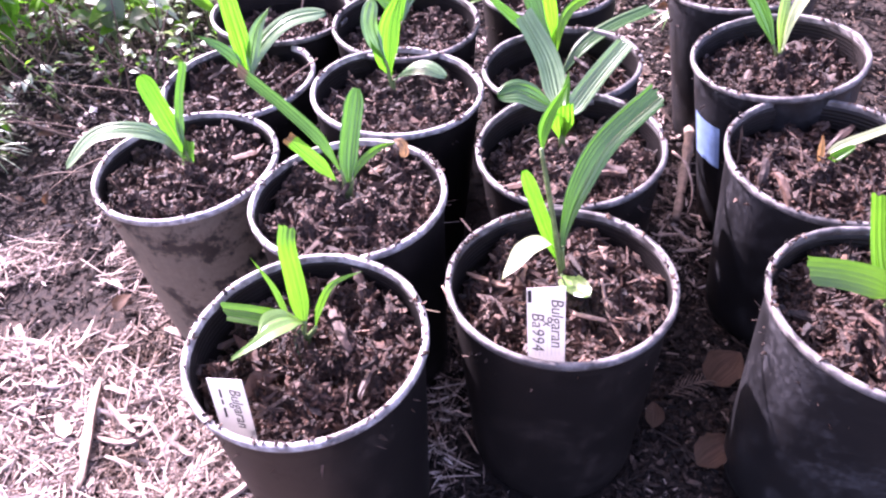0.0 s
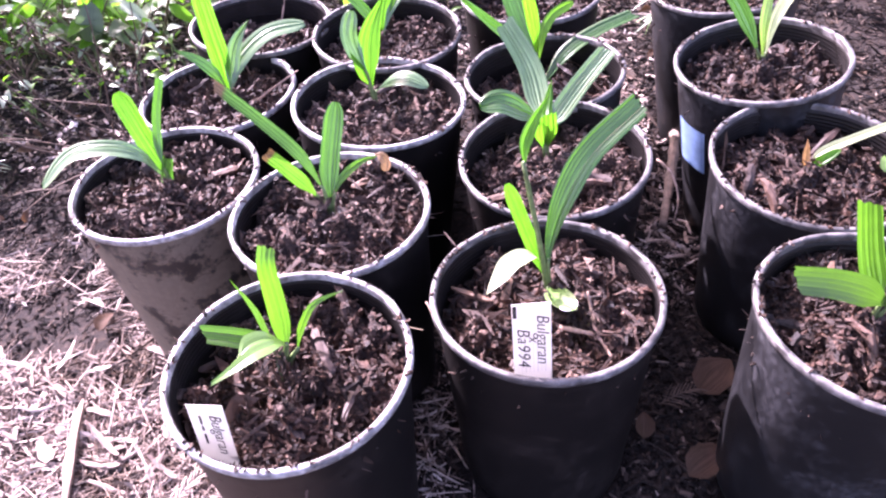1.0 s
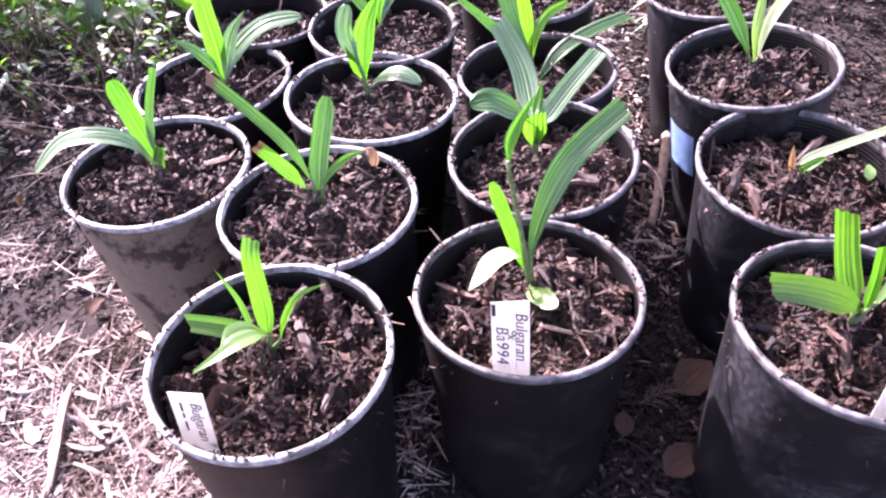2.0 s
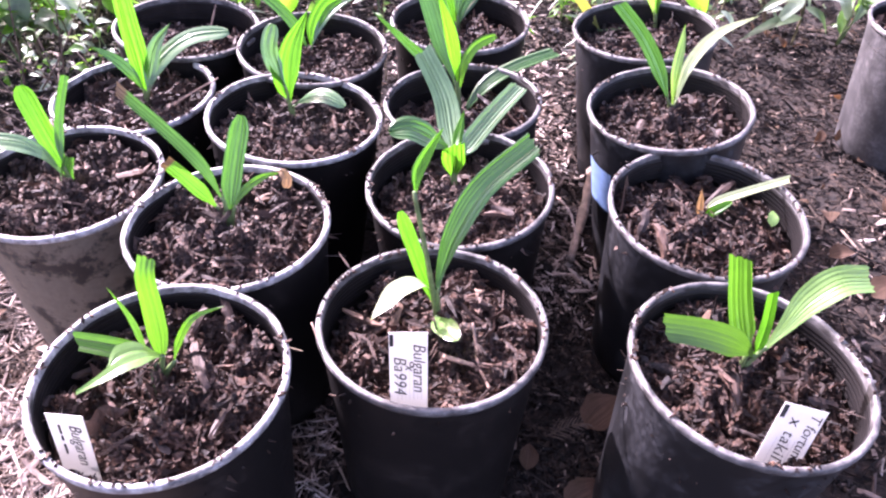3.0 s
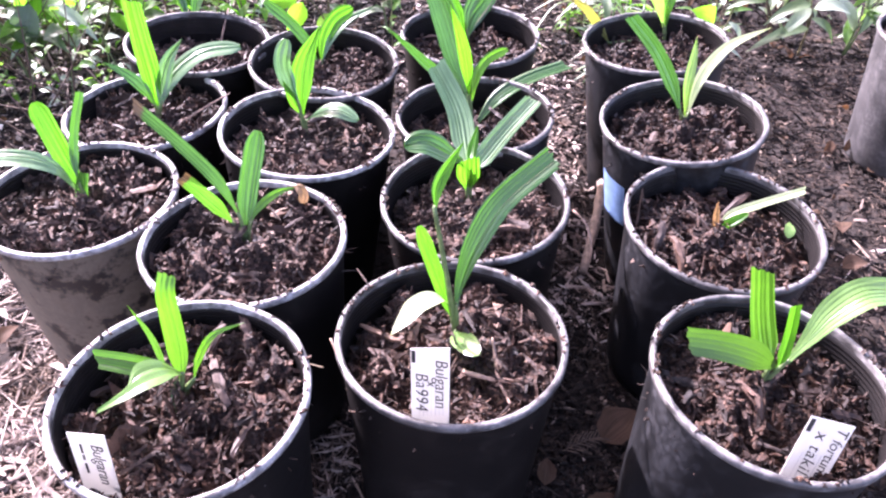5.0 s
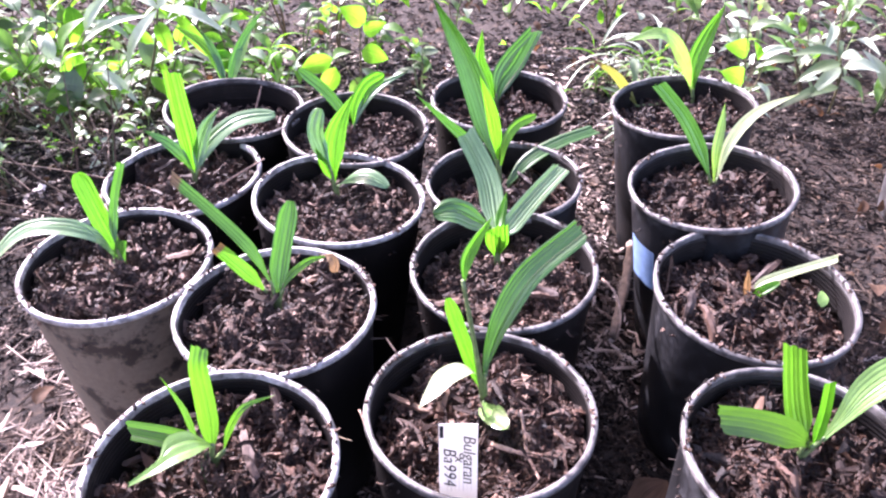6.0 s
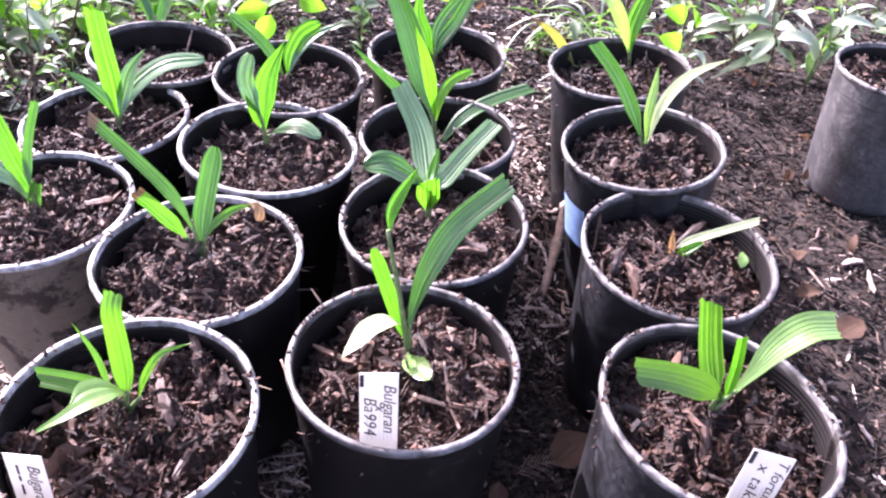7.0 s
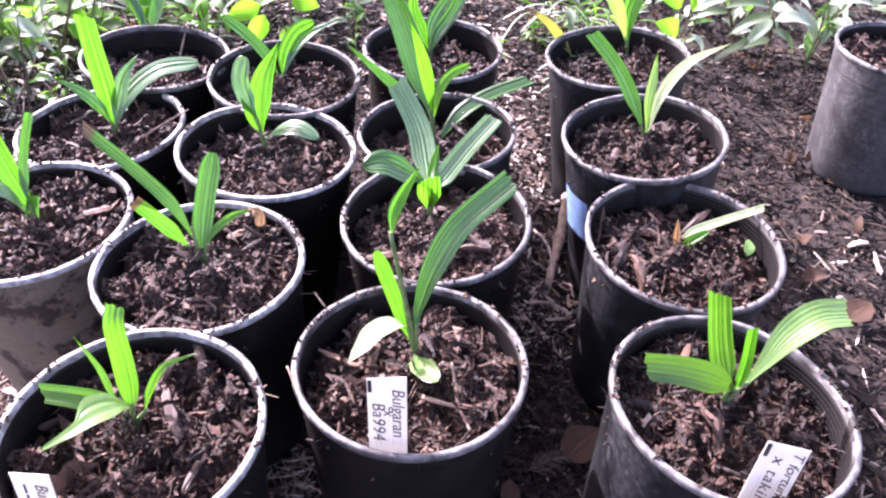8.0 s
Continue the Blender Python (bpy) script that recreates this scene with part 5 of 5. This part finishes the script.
# thin-stemmed small-leaved growth at the foot
for k in range(8):
    x, y = -0.46 - 0.62 * ((k * 0.618) % 1), 1.24 + 0.30 * ((k * 0.382 + 0.1) % 1)
    weed(x, y, RNG.uniform(0.09, 0.19), 3, 5, "oval", ("mid", "mid", "light", "grey"), 0.026, SPRIG, 0.5, 0.0014, 0.35)
for x, y, h in ((0.46, 1.26, 0.16), (0.56, 1.32, 0.16), (0.50, 1.42, 0.2), (0.62, 1.48, 0.2), (0.40, 1.40, 0.18)):
    weed(x, y, h, 2, 5, "lance", ("grey", "dull", "mid"), 0.055, LANCE)
standing_weed((0.565, 1.32, 0.0), [([(0.565, 1.32, -0.01), (0.566, 1.31, 0.14), (0.540, 1.30, 0.300)], 0.0022), ([(0.566, 1.31, 0.10), (0.585, 1.30, 0.15), (0.590, 1.30, 0.20)], 0.0014)], [
    ((0.562, 1.31, 0.205), (0.518, 1.29, 0.222), 0.034, "light"), ((0.566, 1.31, 0.150), (0.520, 1.29, 0.175), 0.036, "light"), ((0.585, 1.30, 0.15), (0.612, 1.28, 0.120), 0.016, "grey"),
    ((0.570, 1.31, 0.10), (0.625, 1.29, 0.092), 0.014, "grey"), ((0.572, 1.31, 0.12), (0.608, 1.30, 0.150), 0.012, "dull"), ((0.556, 1.31, 0.24), (0.598, 1.30, 0.265), 0.020, "dull"),
    ((0.550, 1.30, 0.265), (0.510, 1.31, 0.272), 0.018, "grey"), ((0.540, 1.30, 0.300), (0.520, 1.31, 0.335), 0.020, "mid")], ROUND)
standing_weed((0.820, 1.47, 0.0), [([(0.820, 1.47, -0.01), (0.812, 1.45, 0.085), (0.800, 1.45, 0.132)], 0.0026), ([(0.812, 1.45, 0.070), (0.790, 1.46, 0.165), (0.786, 1.46, 0.260)], 0.0018)], [
    ((0.806, 1.45, 0.112), (0.752, 1.43, 0.066), 0.026, "grey"), ((0.800, 1.45, 0.132), (0.838, 1.44, 0.136), 0.030, "grey"), ((0.812, 1.45, 0.110), (0.885, 1.44, 0.108), 0.036, "grey"),
    ((0.805, 1.45, 0.120), (0.716, 1.44, 0.090), 0.026, "dull"), ((0.795, 1.45, 0.135), (0.700, 1.44, 0.146), 0.026, "dull"), ((0.812, 1.45, 0.090), (0.872, 1.43, 0.050), 0.030, "dull"),
    ((0.815, 1.45, 0.070), (0.690, 1.42, 0.048), 0.024, "dull"), ((0.786, 1.46, 0.250), (0.812, 1.46, 0.285), 0.014, "mid"), ((0.788, 1.46, 0.215), (0.760, 1.46, 0.245), 0.014, "mid")], LANCE)
standing_weed((0.655, 1.50, 0.0), [([(0.655, 1.50, -0.01), (0.650, 1.49, 0.06), (0.662, 1.49, 0.12)], 0.0016)], [
    ((0.655, 1.49, 0.07), (0.605, 1.47, 0.075), 0.018, "dull"), ((0.655, 1.49, 0.08), (0.705, 1.48, 0.10), 0.016, "mid"), ((0.660, 1.49, 0.11), (0.645, 1.48, 0.15), 0.018, "light"), ((0.660, 1.49, 0.11), (0.720, 1.49, 0.14), 0.020, "grey")], LANCE)
for x, y, h in ((-0.80, 1.12, 0.10), (-0.88, 1.06, 0.13), (-0.95, 1.14, 0.15), (-0.74, 1.20, 0.12), (-0.86, 1.20, 0.14), (-0.66, 1.26, 0.12), (-0.57, 1.24, 0.12), (-1.02, 1.06, 0.14)):
    weed(x, y, h, 3, 6, "oval", ("mid", "mid", "grey", "light"), 0.022, SPRIG, 0.6, 0.0013, 0.3)
for x, y in ((-0.80, 1.00), (-0.83, 1.06), (-0.90, 1.12), (0.42, 1.38), (0.46, 1.46)):
    weed(x, y, 0.09, 6, 5, "grass", ("grey", "grey", "mid"), 0.09, "tuft of thin pale arching grass blades", 0.6, 0.0012)
for x, y in ((0.40, 1.62), (0.48, 1.58), (-0.32, 1.56), (-0.60, 1.60), (-0.85, 1.50)):
    weed(x, y, 0.10, 3, 5, "grass", ("grey", "grey", "light"), 0.12, "tuft of thin pale arching grass blades", 0.5)
for x, y, h in ((0.80, 1.55, 0.14), (0.92, 1.48, 0.14), (1.02, 1.62, 0.16), (0.88, 1.72, 0.18), (1.12, 1.50, 0.16), (0.72, 1.72, 0.16), (1.0, 1.85, 0.2), (0.62, 1.85, 0.2), (0.45, 1.95, 0.2), (0.2, 2.05, 0.2), (1.2, 1.75, 0.2)):
    weed(x, y, h, 3, 5, "lance", ("grey", "dull", "dull", "mid"), 0.075, LANCE, 0.5)
for x, y, h in ((0.26, 1.46, 0.07), (0.36, 1.58, 0.06)):
    weed(x, y, h, 2, 5, "lance", ("light", "mid"), 0.035, "tiny bright green sprout growing from the mulch")


# ---- dense low growth and twigs under the weeds ----
def undergrowth(n, x0, x1, y0, y1, zmax, size, tint, name, label):
    verts, faces, uv = [], [], []
    src = blade(("oval", tint))
    co = np.empty(len(src.vertices) * 3)
    src.vertices.foreach_get("co", co)
    co = co.reshape(-1, 3)
    fs = np.array([p.vertices[:] for p in src.polygons])
    us = np.array([(j, i / 8) for i in range(9) for j in (0, 0.25, 0.5, 0.75, 1)])
    for k in range(n):
        x, y = RNG.uniform(x0, x1), RNG.uniform(y0, y1)
        if x > -0.30 - 0.25 * (1.25 - min(y, 1.25)) and y < 1.3 and x < 0.3:
            continue
        rim = min(x - x0, x1 - x, y1 - y) / 0.35
        if rim < 1 and rim + 1.1 * noise.noise((x * 2.6, y * 2.6, 8.0)) < 0.45:
            continue
        m = pose(x, y, RNG.uniform(0.01, zmax), RNG.uniform(-50, 50), RNG.uniform(-70, 30), RNG.uniform(0, 360))
        sc = size * RNG.uniform(0.4, 1.2)
        r = np.array(m.to_3x3())
        verts.append((co * sc) @ r.T + np.array(m.translation))
        faces.append(fs + len(co) * (len(verts) - 1))
        uv.append(us)
    ob = build(name, np.concatenate(verts), np.concatenate(faces), WEED[tint], None, "", np.concatenate(uv))
    return tagged(ob, label, "undergrowth", kind="stuff")


undergrowth(220, -1.5, -0.42, 1.45, 2.4, 0.14, 0.040, "mid", "undergrowth", "dense small green leaves of low weeds")
undergrowth(160, -1.5, -0.42, 1.45, 2.6, 0.18, 0.050, "light", "undergrowth", "dense small sunlit yellow-green leaves of weeds")
undergrowth(130, -1.5, -0.35, 1.18, 2.4, 0.03, 0.026, "grey", "undergrowth", "small silvery leaves among the weeds")
undergrowth(260, 0.3, 1.6, 1.5, 2.6, 0.10, 0.04, "grey", "undergrowth", "sparse small silvery leaves of low weeds")
undergrowth(160, -0.2, 1.6, 1.7, 2.6, 0.14, 0.045, "light", "undergrowth", "sparse small yellow-green leaves of low weeds")
undergrowth(420, -1.2, 1.6, 0.9, 2.5, 0.02, 0.03, "dry", "leaf_litter", "small dead leaves strewn over the mulch")

tv, tf, at = [], [], 0
for k in range(220):
    x, y = RNG.uniform(-1.3, -0.42), RNG.uniform(0.95, 2.1)
    a, ln = RNG.uniform(0, 2 * math.pi), RNG.uniform(0.05, 0.22)
    z = RNG.uniform(0.01, 0.05)
    up = RNG.uniform(0.0, 0.10) if k % 3 else RNG.uniform(0.1, 0.28)
    p = [(x, y, z), (x + 0.5 * ln * math.cos(a), y + 0.5 * ln * math.sin(a), z + up * 0.4 + RNG.uniform(0, 0.02)), (x + ln * math.cos(a), y + ln * math.sin(a), z + up)]
    v, f = tube(spline(p, 5), [0.0018, 0.0017, 0.0015, 0.0013, 0.0010, 0.0006], 4)
    tv += v
    tf += [tuple(i + at for i in face) for face in f]
    at += len(v)
tagged(build("twig_litter", tv, tf, TWIG), "tangle of thin dry twigs beneath the weeds", "twigs", kind="stuff")
